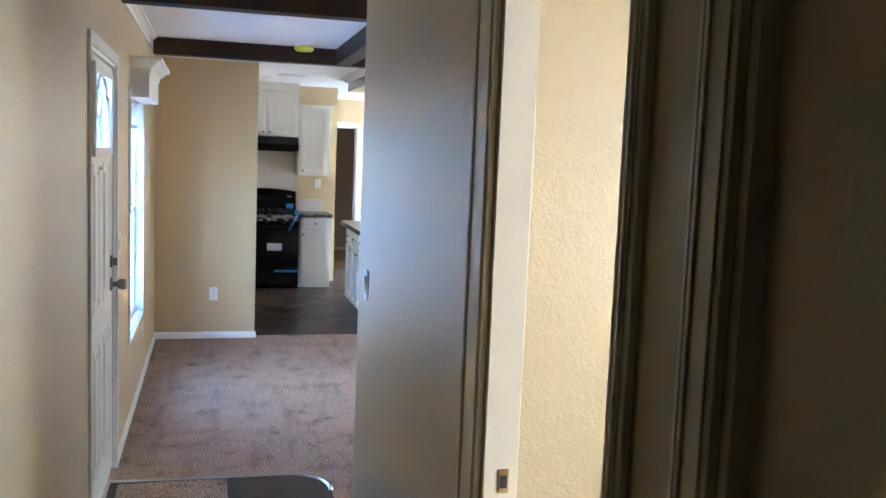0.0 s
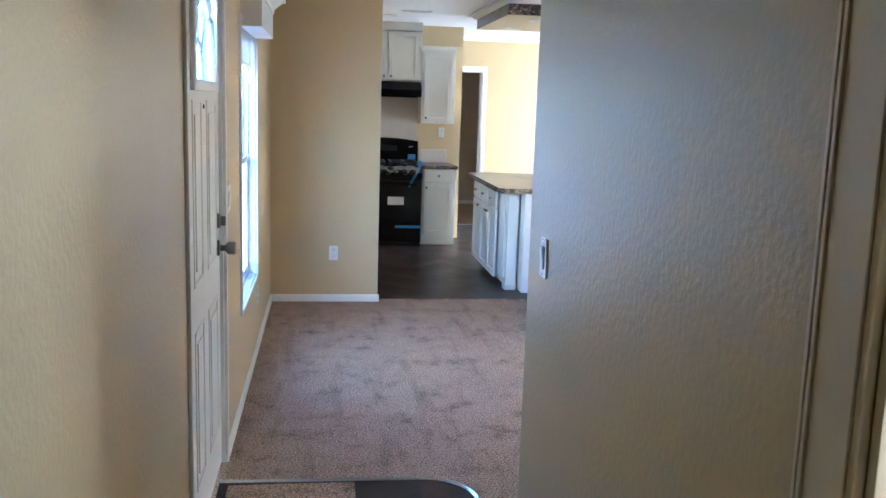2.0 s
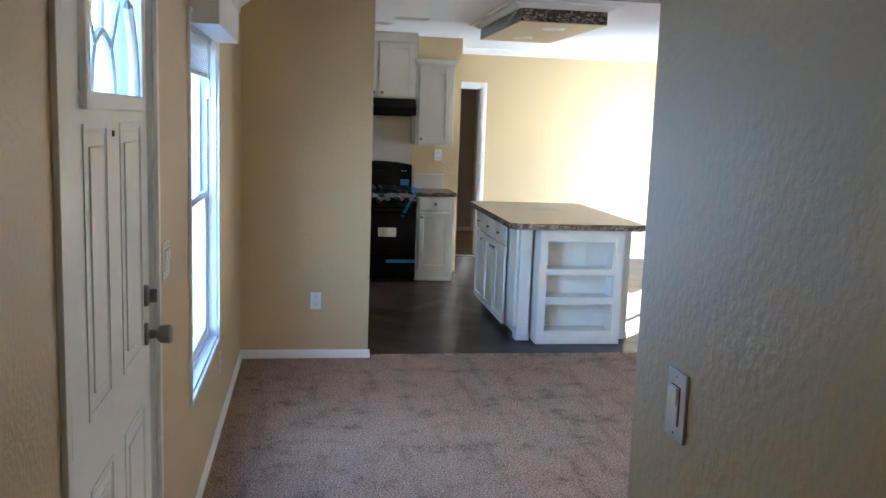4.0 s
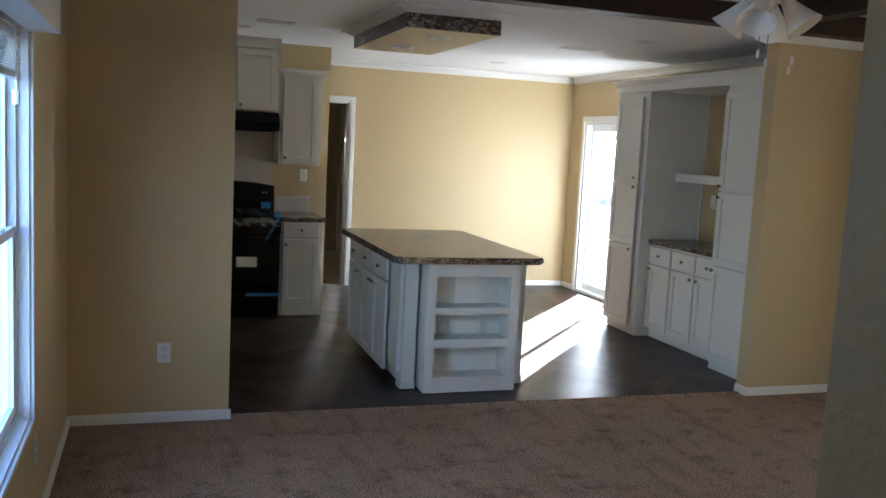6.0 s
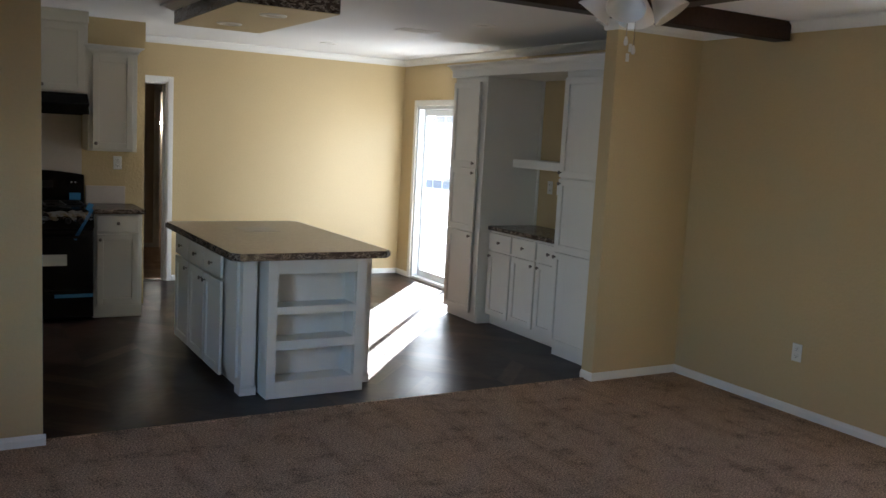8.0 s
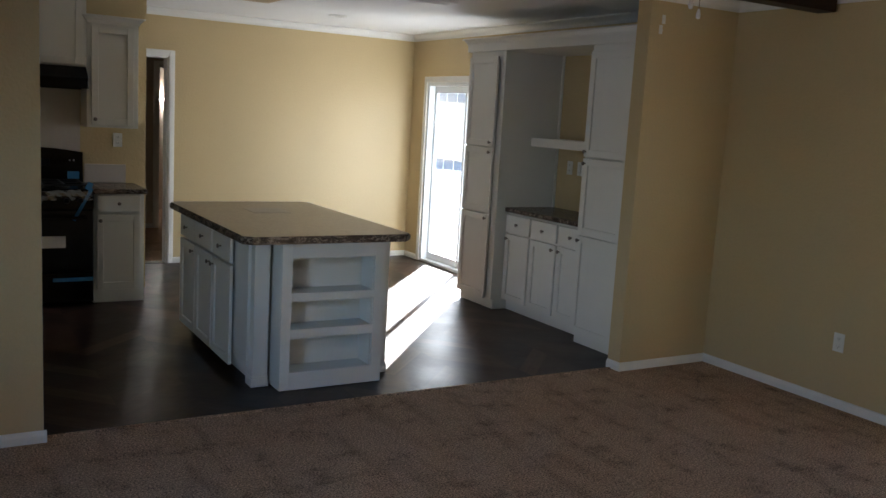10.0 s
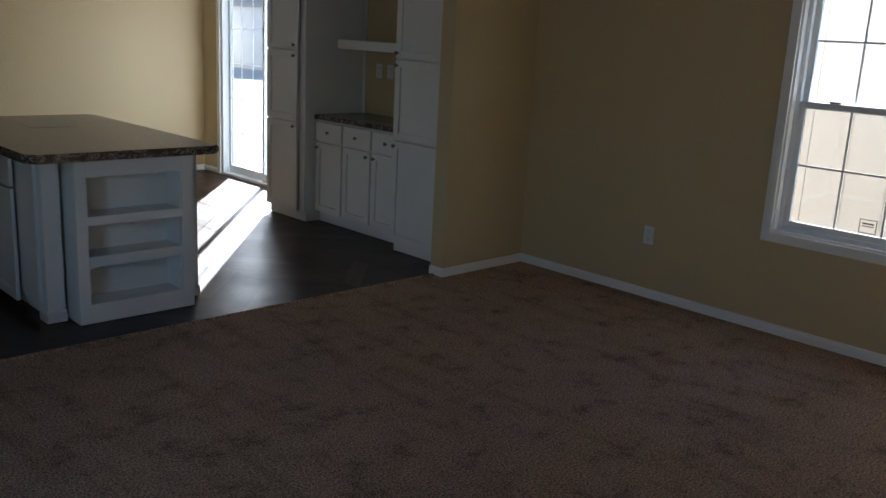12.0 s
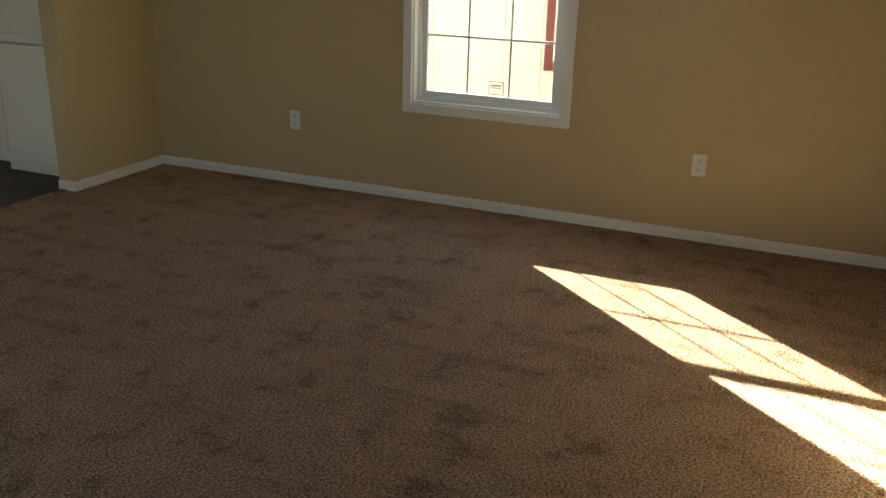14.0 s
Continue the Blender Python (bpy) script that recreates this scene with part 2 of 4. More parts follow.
def obox(bm, o, u, n, a0, a1, z0, z1, d0, d1, bevel=0.0):
    """A box in a face's own terms: a along u, z up, d outwards along n, from the point o."""
    p, q = o + u * a0 + n * d0, o + u * a1 + n * d1
    box(bm, p.x, q.x, p.y, q.y, o.z + z0, o.z + z1, bevel)


def prism(bm, outline, z0, z1):
    lo = [bm.verts.new((x, y, z0)) for x, y in outline]
    hi = [bm.verts.new((x, y, z1)) for x, y in outline]
    k = len(outline)
    bm.faces.new(lo[::-1])
    bm.faces.new(hi)
    for i in range(k):
        bm.faces.new((lo[i], lo[(i + 1) % k], hi[(i + 1) % k], hi[i]))


def lathe(bm, profile, o, axis, seg=20):
    """Turns (radius, height) pairs round an axis through o."""
    axis = axis.normalized()
    s = axis.orthogonal().normalized()
    t = axis.cross(s)
    rings = []
    for r, h in profile:
        if r < 1e-5:
            rings.append([bm.verts.new(o + axis * h)])
        else:
            rings.append([bm.verts.new(o + axis * h + (s * math.cos(a) + t * math.sin(a)) * r) for a in (2 * math.pi * i / seg for i in range(seg))])
    for A, B in zip(rings, rings[1:]):
        for i in range(seg):
            j = (i + 1) % seg
            if len(A) == 1 and len(B) > 1:
                bm.faces.new((A[0], B[i], B[j]))
            elif len(B) == 1 and len(A) > 1:
                bm.faces.new((A[i], B[0], A[j]))
            elif len(A) > 1:
                bm.faces.new((A[i], B[i], B[j], A[j]))


def sweep(bm, path, profile, up=Z, closed=False):
    """Runs a profile of (sideways, up) pairs along a path of points, mitred at the corners. Sideways is to the path's right."""
    rings = []
    k = len(path)
    for i, p in enumerate(path):
        d0 = (path[i] - path[i - 1]).normalized() if (i > 0 or closed) else (path[1] - path[0]).normalized()
        d1 = (path[(i + 1) % k] - path[i]).normalized() if (i < k - 1 or closed) else d0
        r0, r1 = d0.cross(up), d1.cross(up)
        m = (r0 + r1).normalized()
        m = m / max(0.3, m.dot(r0))
        rings.append([bm.verts.new(p + m * a + up * b) for a, b in profile])
    n = len(profile)
    for i in range(k if closed else k - 1):
        A, B = rings[i], rings[(i + 1) % k]
        for j in range(n):
            bm.faces.new((A[j], A[(j + 1) % n], B[(j + 1) % n], B[j]))
    if not closed:
        bm.faces.new(rings[0])
        bm.faces.new(rings[-1][::-1])


def tube(bm, points, r, seg=8):
    pts = [Vector(p) for p in points]
    rings = []
    for i, p in enumerate(pts):
        d = (pts[min(i + 1, len(pts) - 1)] - pts[max(i - 1, 0)]).normalized()
        s = d.orthogonal().normalized()
        t = d.cross(s)
        rings.append([bm.verts.new(p + (s * math.cos(a) + t * math.sin(a)) * r) for a in (2 * math.pi * j / seg for j in range(seg))])
    for A, B in zip(rings, rings[1:]):
        for j in range(seg):
            bm.faces.new((A[j], A[(j + 1) % seg], B[(j + 1) % seg], B[j]))
    bm.faces.new(rings[0][::-1])
    bm.faces.new(rings[-1])


def finish(name, bm, mat, smooth=False):
    bmesh.ops.recalc_face_normals(bm, faces=bm.faces)
    me = bpy.data.meshes.new(name)
    bm.to_mesh(me)
    bm.free()
    for m in (mat if isinstance(mat, (list, tuple)) else [mat]):
        me.materials.append(m)
    if smooth:
        for p in me.polygons:
            p.use_smooth = True
        me.set_sharp_from_angle(angle=radians(40))
    return me


def where(ob):
    p = Vector()
    while ob:
        p += ob.location
        ob = ob.parent
    return p


def part(name, bm, mat, parent, label="", smooth=False):
    """A mesh built in world terms becomes one part of a thing."""
    bmesh.ops.translate(bm, verts=bm.verts, vec=-where(parent))
    ob = new(name, finish(name, bm, mat, smooth))
    ob.parent = parent
    if label:
        ob["label"] = label
    return ob


def thing(name, at, label, category, group="", kind=""):
    ob = new(name)
    ob.empty_display_size = 0.1
    ob.location = at
    return tagged(ob, label, category, group, kind)


def solid(name, bm, mat, label, category, kind="", group="", smooth=False):
    return tagged(new(name, finish(name, bm, mat, smooth)), label, category, group, kind)


def B():
    return bmesh.new()


def wall_boxes(bm, axis, face, back, a0, a1, z0, z1, holes):
    """A wall from face to back along an axis, cut through by holes (a0, a1, z0, z1)."""
    cuts = sorted({a0, a1, *[h[0] for h in holes], *[h[1] for h in holes]})
    for c0, c1 in zip(cuts, cuts[1:]):
        inside = sorted([h for h in holes if h[0] <= c0 + 1e-6 and h[1] >= c1 - 1e-6], key=lambda h: h[2])
        z = z0
        spans = []
        for h in inside:
            if h[2] > z + 1e-6:
                spans.append((z, h[2]))
            z = h[3]
        if z < z1 - 1e-6:
            spans.append((z, z1))
        for s0, s1 in spans:
            if axis == "y":
                box(bm, face, back, c0, c1, s0, s1)
            else:
                box(bm, c0, c1, face, back, s0, s1)

# ---- the large structure ----
CH = 2.51          # ceiling
XR = 5.2           # window wall
YP0, YP1 = 7.83, 7.95   # short partition beside the kitchen
YE0, YE1 = 7.81, 7.93   # stub wall at the pantry's end
YK = 11.30         # range wall
YF = 12.45         # far kitchen wall
XH0, XH1 = 1.065, 1.145   # hall wall
YN0, YN1 = 3.06, 3.18   # living room's near wall
YH = 3.445          # end of the hall wall
CARPET_END = 7.89

bm = B()
box(bm, -0.12, XR + 0.12, 3.1, CARPET_END, -0.1, 0.0)
solid("floor", bm, CARPET, "taupe cut-pile carpet with vacuum marks and footprints", "carpet", "structure")
bm = B()
box(bm, -0.12, XR + 0.12, CARPET_END, YF + 0.05, -0.1, -0.004)
solid("floor_kitchen", bm, VINYL, "dark brown wood-look sheet vinyl kitchen floor", "floor", "structure")
bm = B()
box(bm, -0.12, XR + 0.12, -2.0, 3.1, -0.1, -0.004)
solid("floor_hall", bm, VINYL, "dark brown wood-look vinyl hall floor", "floor", "structure")
# entry vinyl with a rounded corner, on top of the carpet's level
bm = B()
outline = [(0.0, 2.9), (1.07, 2.9), (1.07, 4.11)]
outline += [(0.85 + 0.22 * math.cos(a), 4.15 + 0.22 * math.sin(a)) for a in (radians(10 * i) for i in range(0, 10))]
outline += [(0.0, 4.39)]
prism(bm, outline, -0.02, 0.004)
solid("floor_entry", bm, VINYL, "dark wood-look vinyl entry floor with a rounded corner", "floor", "structure")
bm = B()
path = [Vector((x, y, 0.0)) for x, y in outline[2:]]
sweep(bm, path[::-1], [(-0.014, 0.0), (-0.010, 0.008), (0.0, 0.013), (0.010, 0.008), (0.014, 0.0)])
solid("trim_entry", bm, CHROME, "silver metal edging strip between carpet and vinyl", "edging strip", "structure", smooth=True)
bm = B()
box(bm, 0.0, XR, CARPET_END - 0.012, CARPET_END + 0.012, -0.01, 0.006, 0.004)
solid("trim_carpet", bm, CARPET, "tucked edge of the taupe carpet", "carpet edge", "structure")

bm = B()
box(bm, -0.12, XR + 0.12, -2.0, 17.0, CH, CH + 0.12)
solid("ceiling", bm, CEIL, "white lightly textured ceiling", "ceiling", "structure")

# outer walls
WIN_R = (5.066, 5.96, 0.585, 2.05)
WIN_L = (5.34, 6.34, 0.515, 2.0)
DOOR = (3.59, 4.65, 0.0, 2.095)
SLIDER = (10.56, 12.09, 0.0, 1.99)
WIN_B = (-1.8, -0.2, 0.8, 2.0)
bm = B()
wall_boxes(bm, "y", 0.0, -0.12, -2.0, 17.0, 0, CH, [DOOR, WIN_L])
solid("wall_left", bm, WALL, "beige painted textured wall with front door and window", "wall", "structure")
bm = B()
wall_boxes(bm, "y", XR, XR + 0.14, -2.0, 17.0, 0, CH, [WIN_R, SLIDER, WIN_B])
solid("wall_right", bm, WALL, "beige painted wall with window and sliding door", "wall", "structure")
bm = B()
box(bm, -0.12, XR + 0.14, -2.12, -2.0, 0, CH)
solid("wall_hall_end", bm, WALL, "beige painted wall at the hall's end", "wall", "structure")
bm = B()
box(bm, 0.0, 0.86, YP0, YP1, 0, CH)
solid("wall_partition", bm, WALL, "short beige painted partition beside the kitchen", "wall", "structure")
bm = B()
box(bm, 4.41, XR, YE0, YE1, 0, CH)
solid("wall_stub", bm, WALL, "beige painted stub wall at the pantry's end", "wall", "structure")
bm = B()
box(bm, 0.0, 2.03, YK, YK + 0.1, 0, CH)
solid("wall_range", bm, WALL, "beige painted wall behind the range", "wall", "structure")
bm = B()
wall_boxes(bm, "x", YF, YF + 0.1, 0.0, XR, 0, CH, [(1.70, 2.477, 0.0, 2.053)])
solid("wall_far", bm, WALL, "beige painted far kitchen wall with a doorway", "wall", "structure")
bm = B()
box(bm, 1.0, 1.1, YK + 0.1, YF, 0, CH)
box(bm, 0.9, 1.0, YF + 0.1, 17.0, 0, CH)
box(bm, 4.3, 4.4, YF + 0.1, 17.0, 0, CH)
wall_boxes(bm, "x", 15.0, 15.1, 1.0, 4.3, 0, CH, [(2.94, 3.70, 0.0, 2.05)])
box(bm, -0.12, XR + 0.14, 17.0, 17.1, 0, CH)
solid("wall_utility", bm, DARKROOM, "beige painted walls of the dim room beyond the kitchen, greyed for dimness", "wall", "structure")
bm = B()
box(bm, -0.12, XR + 0.12, YF + 0.05, 17.0, -0.1, 0.0)
solid("floor_far_room", bm, CARPET, "taupe carpet in the dim room beyond the kitchen", "carpet", "structure")
# hall wall with a narrow opening, and the living room's near wall
HOLE = (1.06, 1.70, 0.0, 2.05)
HOLE2 = (0.0, 0.785, 0.0, 2.05)
bm = B()
wall_boxes(bm, "y", XH0, XH1, -2.0, YH, 0, CH, [HOLE, HOLE2])
solid("wall_hall", bm, WALL, "beige painted textured hall wall with openings", "wall", "structure")
bm = B()
box(bm, XH1, XR, YN0, YN1, 0, CH)
solid("wall_near", bm, WALL, "beige painted wall of the living room", "wall", "structure")


def baseboard(name, path):
    bm = B()
    sweep(bm, [Vector((x, y, 0)) for x, y in path], [(0, 0), (0.013, 0), (0.013, 0.036), (0.010, 0.043), (0.009, 0.051), (0.003, 0.058), (0, 0.058)])
    solid(name, bm, WHITE, "white moulded baseboard along the wall", "baseboard", "structure")


baseboard("baseboard_left", [(0.0, 4.67), (0.0, YP0), (0.873, YP0)])
baseboard("baseboard_right", [(4.41, YE1), (4.41, YE0), (XR, YE0), (XR, YN1), (XH1 + 0.02, YN1)])
baseboard("baseboard_far", [(2.54, YF), (XR, YF), (XR, 12.16)])
baseboard("baseboard_hall", [(XH1, YN1), (XH1, YH), (XH0, YH), (XH0, 1.84)])


def crown(name, path, s=0.055):
    bm = B()
    sweep(bm, [Vector((x, y, CH)) for x, y in path], [(0, 0), (s, 0), (s, -0.012), (s * 0.72, -0.02), (s * 0.3, -s * 0.8), (0.012, -s - 0.004), (0.012, -s - 0.016), (0, -s - 0.016)])
    solid(name, bm, WHITE, "white crown moulding along the ceiling", "crown moulding", "structure")


crown("trim_crown_kitchen", [(1.20, YF - 0.001), (XR, YF), (XR, YE1), (4.41, YE1), (4.41, YE0), (XR, YE0), (XR, YN1), (XH1 + 0.02, YN1)])
crown("trim_crown_left", [(0.0, 3.0), (0.0, YP0), (0.86, YP0)])


# dark beams under the living room's ceiling
def beam(x0, x1, y0, y1):
    bm = B()
    box(bm, x0, x1, y0, y1, CH - 0.125, CH, 0.008)
    solid("ceiling_beam", bm, BEAM, "dark-stained wooden beam under the white ceiling", "beam", group="coffered ceiling beams")


beam(0.03, 5.17, 7.03, 7.16)
beam(0.03, 5.17, 4.50, 4.63)
beam(1.42, 1.55, 4.63, 7.03)
beam(3.65, 3.78, 4.63, 7.03)


def casing(name, o, u, n, w, h, cw=0.06, th=0.016, mat=WHITE, jamb=0.12, label="white moulded door casing", cw2=0):
    """Trim round an opening of w by h on the face through o, with jambs going back through the wall."""
    t = thing(name, o, label, "door casing", kind="structure")
    for nm, a0, a1, z0, z1 in (("side_casing", -cw, 0, 0, h + cw), ("side_casing", w, w + (cw2 or cw), 0, h + cw), ("head_casing", 0, w, h, h + cw)):
        bm = B()
        obox(bm, o, u, n, a0, a1, z0, z1, 0, th, 0.003)
        inner = 0.012
        if nm == "side_casing":
            obox(bm, o, u, n, a0 + inner, a1 - inner, z0, z1 - inner, th, th + 0.005, 0.002)
            for q in (0.02, 0.032):
                if (cw2 or cw) > 0.07:
                    e = a1 - q if a0 >= w - 1e-6 else a0 + q
                    obox(bm, o, u, n, e - 0.004, e + 0.004, z0, z1 - inner, th + 0.005, th + 0.010, 0.0015)
        part(nm, bm, mat, t)
    for a0, a1, z0, z1 in ((0, 0.018, 0, h), (w - 0.018, w, 0, h), (0.018, w - 0.018, h - 0.018, h)):
        bm = B()
        obox(bm, o, u, n, a0, a1, z0, z1, -jamb, 0.0, 0.002)
        part("jamb", bm, mat, t)
    return t


casing("door_frame_far", Vector((1.70, YF, 0)), XP, YM, 0.777, 2.053)
casing("door_frame_hall", Vector((XH0, 1.06, 0)), YP, XM, 0.64, 2.05, mat=CREAM, jamb=0.08, cw=0.052, cw2=0.13, label="beige painted moulded door casing")
casing("door_frame_closet", Vector((XH0, 0.0, 0)), YP, XM, 0.785, 2.05, mat=CREAM, jamb=0.08, cw=0.085, label="beige painted moulded door casing")

# ---- windows ----


def hung_window(name, hole, face, u, n, depth, label, trim=0.055, muntins=True, screen=False, glass=None):
    """A single-hung white vinyl window in a hole of a wall; n points into the room, u runs along it."""
    a0, a1, z0, z1 = hole
    w = a1 - a0
    o = Vector((face, a0, 0)) if u is YP else Vector((face, a1, 0))
    t = thing(name, Vector((face, (a0 + a1) / 2, z0)), label, "window", kind="structure")
    bm = B()
    for b0, b1, c0, c1 in ((-trim, 0, z0 - trim, z1 + trim), (w, w + trim, z0 - trim, z1 + trim), (0, w, z0 - trim, z0), (0, w, z1, z1 + trim)):
        obox(bm, o, u, n, b0, b1, c0, c1, 0, 0.014, 0.003)
    part("window_trim", bm, WHITE, t)
    bm = B()
    for b0, b1, c0, c1 in ((0, 0.012, z0, z1), (w - 0.012, w, z0, z1), (0.012, w - 0.012, z0, z0 + 0.012), (0.012, w - 0.012, z1 - 0.012, z1)):
        obox(bm, o, u, n, b0, b1, c0, c1, -depth, 0.0)
    part("window_return", bm, WHITE, t)
    bm = B()
    f = 0.038
    for b0, b1, c0, c1 in ((0.012, f, z0, z1), (w - f, w - 0.012, z0, z1), (f, w - f, z0, z0 + f), (f, w - f, z1 - f, z1)):
        obox(bm, o, u, n, b0, b1, c0, c1, -depth, -depth + 0.06, 0.003)
    part("window_frame", bm, VINYLW, t)
    mid = z0 + (z1 - z0) * 0.49
    for nm, c0, c1, d in (("lower_sash", z0 + f, mid + 0.02, -depth + 0.032), ("upper_sash", mid - 0.02, z1 - f, -depth + 0.008)):
        s = 0.034
        bm = B()
        for b0, b1, e0, e1 in ((f, f + s, c0, c1), (w - f - s, w - f, c0, c1), (f + s, w - f - s, c0, c0 + s), (f + s, w - f - s, c1 - s, c1)):
            obox(bm, o, u, n, b0, b1, e0, e1, d, d + 0.022, 0.003)
        sash = part(nm, bm, VINYLW, t)
        bm = B()
        obox(bm, o, u, n, f + s, w - f - s, c0 + s, c1 - s, d + 0.006, d + 0.010)
        p = part("pane", bm, glass or GLASS, sash)
        p.visible_shadow = False
        if muntins:
            for i in (1, 2):
                a = f + s + (w - 2 * f - 2 * s) * i / 3
                bm = B()
                obox(bm, o, u, n, a - 0.006, a + 0.006, c0 + s, c1 - s, d + 0.011, d + 0.018, 0.002)
                part("muntin", bm, VINYLW, sash)
            zm = (c0 + c1) / 2
            bm = B()
            obox(bm, o, u, n, f + s, w - f - s, zm - 0.006, zm + 0.006, d + 0.0112, d + 0.0178, 0.002)
            part("muntin", bm, VINYLW, sash)
    if screen:
        bm = B()
        obox(bm, o, u, n, f, w - f, z0 + f, mid, -depth - 0.012, -depth - 0.010)
        part("insect_screen", bm, SCREEN, t, "grey insect screen over the lower half")
    for k in (0.25, 0.75):
        bm = B()
        obox(bm, o, u, n, w * k - 0.03, w * k + 0.03, mid + 0.02, mid + 0.032, -depth + 0.03, -depth + 0.05, 0.004)
        part("sash_lock", bm, CHROME, t, "small metal sash lock")
    return t


win = hung_window("window_1", WIN_R, XR, YP, XM, 0.10, "white vinyl single-hung window with grid in beige wall", screen=True)
bm = B()
for a0, a1, z0, z1 in ((0, 0.09, 0, 0.004), (0, 0.09, 0.071, 0.075), (0, 0.004, 0, 0.075), (0.086, 0.09, 0, 0.075), (0.015, 0.075, 0.048, 0.056), (0.015, 0.075, 0.036, 0.041)):
    obox(bm, Vector((XR + 0.0565, 5.42, 0.665)), YP, XM, a0, a1, z0, z1, 0, 0.001)
part("sticker", bm, BLACKM, win, "small black-printed label on the glass")
hung_window("window_2", WIN_L, 0.0, YP, XP, 0.10, "white vinyl single-hung window beside the front door", trim=0.02, muntins=False, glass=SKYTINT)
hung_window("window_3", WIN_B, XR, YP, XM, 0.10, "white vinyl window of the bedroom")


def sliding_door():
    y0, y1, z0, z1 = SLIDER
    t = thing("door_sliding", Vector((XR, (y0 + y1) / 2, 0)), "white vinyl sliding glass door with grid, closed, sunlit", "sliding door", kind="structure")
    o = Vector((XR, y0, 0))
    w = y1 - y0
    bm = B()
    for a0, a1, c0, c1 in ((-0.06, 0, 0, z1 + 0.06), (w, w + 0.06, 0, z1 + 0.06), (0, w, z1, z1 + 0.06)):
        obox(bm, o, YP, XM, a0, a1, c0, c1, 0, 0.016, 0.003)
    part("door_casing", bm, WHITE, t)
    bm = B()
    for a0, a1, c0, c1 in ((0, 0.04, 0, z1), (w - 0.04, w, 0, z1), (0.04, w - 0.04, z1 - 0.04, z1), (0.04, w - 0.04, 0, 0.03)):
        obox(bm, o, YP, XM, a0, a1, c0, c1, -0.13, 0.0, 0.003)
    part("door_frame", bm, VINYLW, t)
    for a0, a1, d in ((0.04, w / 2 + 0.014, -0.06), (w / 2 + 0.010, w - 0.04, -0.1)):
        s = 0.036
        bm = B()
        for b0, b1, c0, c1 in ((a0, a0 + s, 0.03, z1 - 0.04), (a1 - s, a1, 0.03, z1 - 0.04), (a0 + s, a1 - s, 0.03, 0.11), (a0 + s, a1 - s, z1 - 0.11, z1 - 0.04)):
            obox(bm, o, YP, XM, b0, b1, c0, c1, d, d + 0.028, 0.003)
        leaf = part("door_leaf", bm, VINYLW, t)
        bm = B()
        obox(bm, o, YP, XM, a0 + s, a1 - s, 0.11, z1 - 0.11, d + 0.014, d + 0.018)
        part("pane", bm, DIMMED, leaf).visible_shadow = False
        for i in (1, 2):
            a = a0 + s + (a1 - a0 - 2 * s) * i / 3
            bm = B()
            obox(bm, o, YP, XM, a - 0.003, a + 0.003, 0.11, z1 - 0.11, d + 0.019, d + 0.025, 0.002)
            part("muntin", bm, VINYLW, leaf)
        for i in (1, 2, 3, 4):
            zz = 0.11 + (z1 - 0.22) * i / 5
            bm = B()
            obox(bm, o, YP, XM, a0 + s, a1 - s, zz - 0.003, zz + 0.003, d + 0.0192, d + 0.0248, 0.002)
            part("muntin", bm, VINYLW, leaf)


sliding_door()

# ---- fittings ----


def outlet(at, n, label="white duplex wall outlet"):
    u = Z.cross(n)
    t = thing("wall_outlet", at, label, "outlet", "wall outlets")
    bm = B()
    obox(bm, at, u, n, -0.036, 0.036, -0.058, 0.058, 0, 0.006, 0.0025)
    part("cover_plate", bm, PLASTIC, t)
    for dz in (-0.024, 0.024):
        bm = B()
        obox(bm, at, u, n, -0.017, 0.017, dz - 0.014, dz + 0.014, 0.006, 0.0085, 0.003)
        r = part("receptacle", bm, PLASTIC, t)
        bm = B()
        for a in (-0.007, 0.006):
            obox(bm, at, u, n, a, a + 0.0022, dz - 0.003, dz + 0.007, 0.0085, 0.009)
        obox(bm, at, u, n, -0.002, 0.002, dz - 0.010, dz - 0.006, 0.0085, 0.009)
        part("slots", bm, SLOT, r)
    return t


def switch(at, n, gangs=1, label="white wall switch plate with rocker"):
    u = Z.cross(n)
    t = thing("wall_switch", at, label, "light switch", "wall switches")
    w = 0.036 + 0.023 * (gangs - 1)
    bm = B()
    obox(bm, at, u, n, -w, w, -0.058, 0.058, 0, 0.006, 0.0025)
    part("cover_plate", bm, PLASTIC, t)
    for i in range(gangs):
        a = (i - (gangs - 1) / 2) * 0.046
        bm = B()
        obox(bm, at, u, n, a - 0.0165, a + 0.0165, -0.033, 0.033, 0.0058, 0.0068)
        recess = part("recess", bm, SLOT, t, "dark gap round the rocker")
        bm = B()
        obox(bm, at, u, n, a - 0.015, a + 0.015, -0.0315, 0.0315, 0.006, 0.0095, 0.0015)
        obox(bm, at, u, n, a - 0.014, a + 0.014, 0.002, 0.030, 0.0094, 0.0125, 0.0012)
        part("rocker", bm, PLASTIC, recess)
        for z in (-0.048, 0.048):
            bm = B()
            lathe(bm, [(0, 0.006), (0.003, 0.006), (0.0028, 0.0072), (0, 0.0074)], at + u * a + Z * z, n, 10)
            part("screw", bm, CHROME, t)
    return t


outlet(Vector((0.50, YP0, 0.40)), YM, "white duplex outlet on the beige partition")
outlet(Vector((XR, 6.754, 0.404)), XM, "white duplex outlet on the beige window wall")
outlet(Vector((XR, 4.308, 0.411)), XM, "white duplex outlet on the beige window wall")
outlet(Vector((0.0, 6.45, 0.36)), XP, "white duplex outlet under the front window")
switch(Vector((XH0, 3.25, 1.18)), XM, 1, "white rocker switch on the hall wall")
switch(Vector((0.0, 4.785, 1.165)), XP, 2, "white double rocker switch beside the front door")
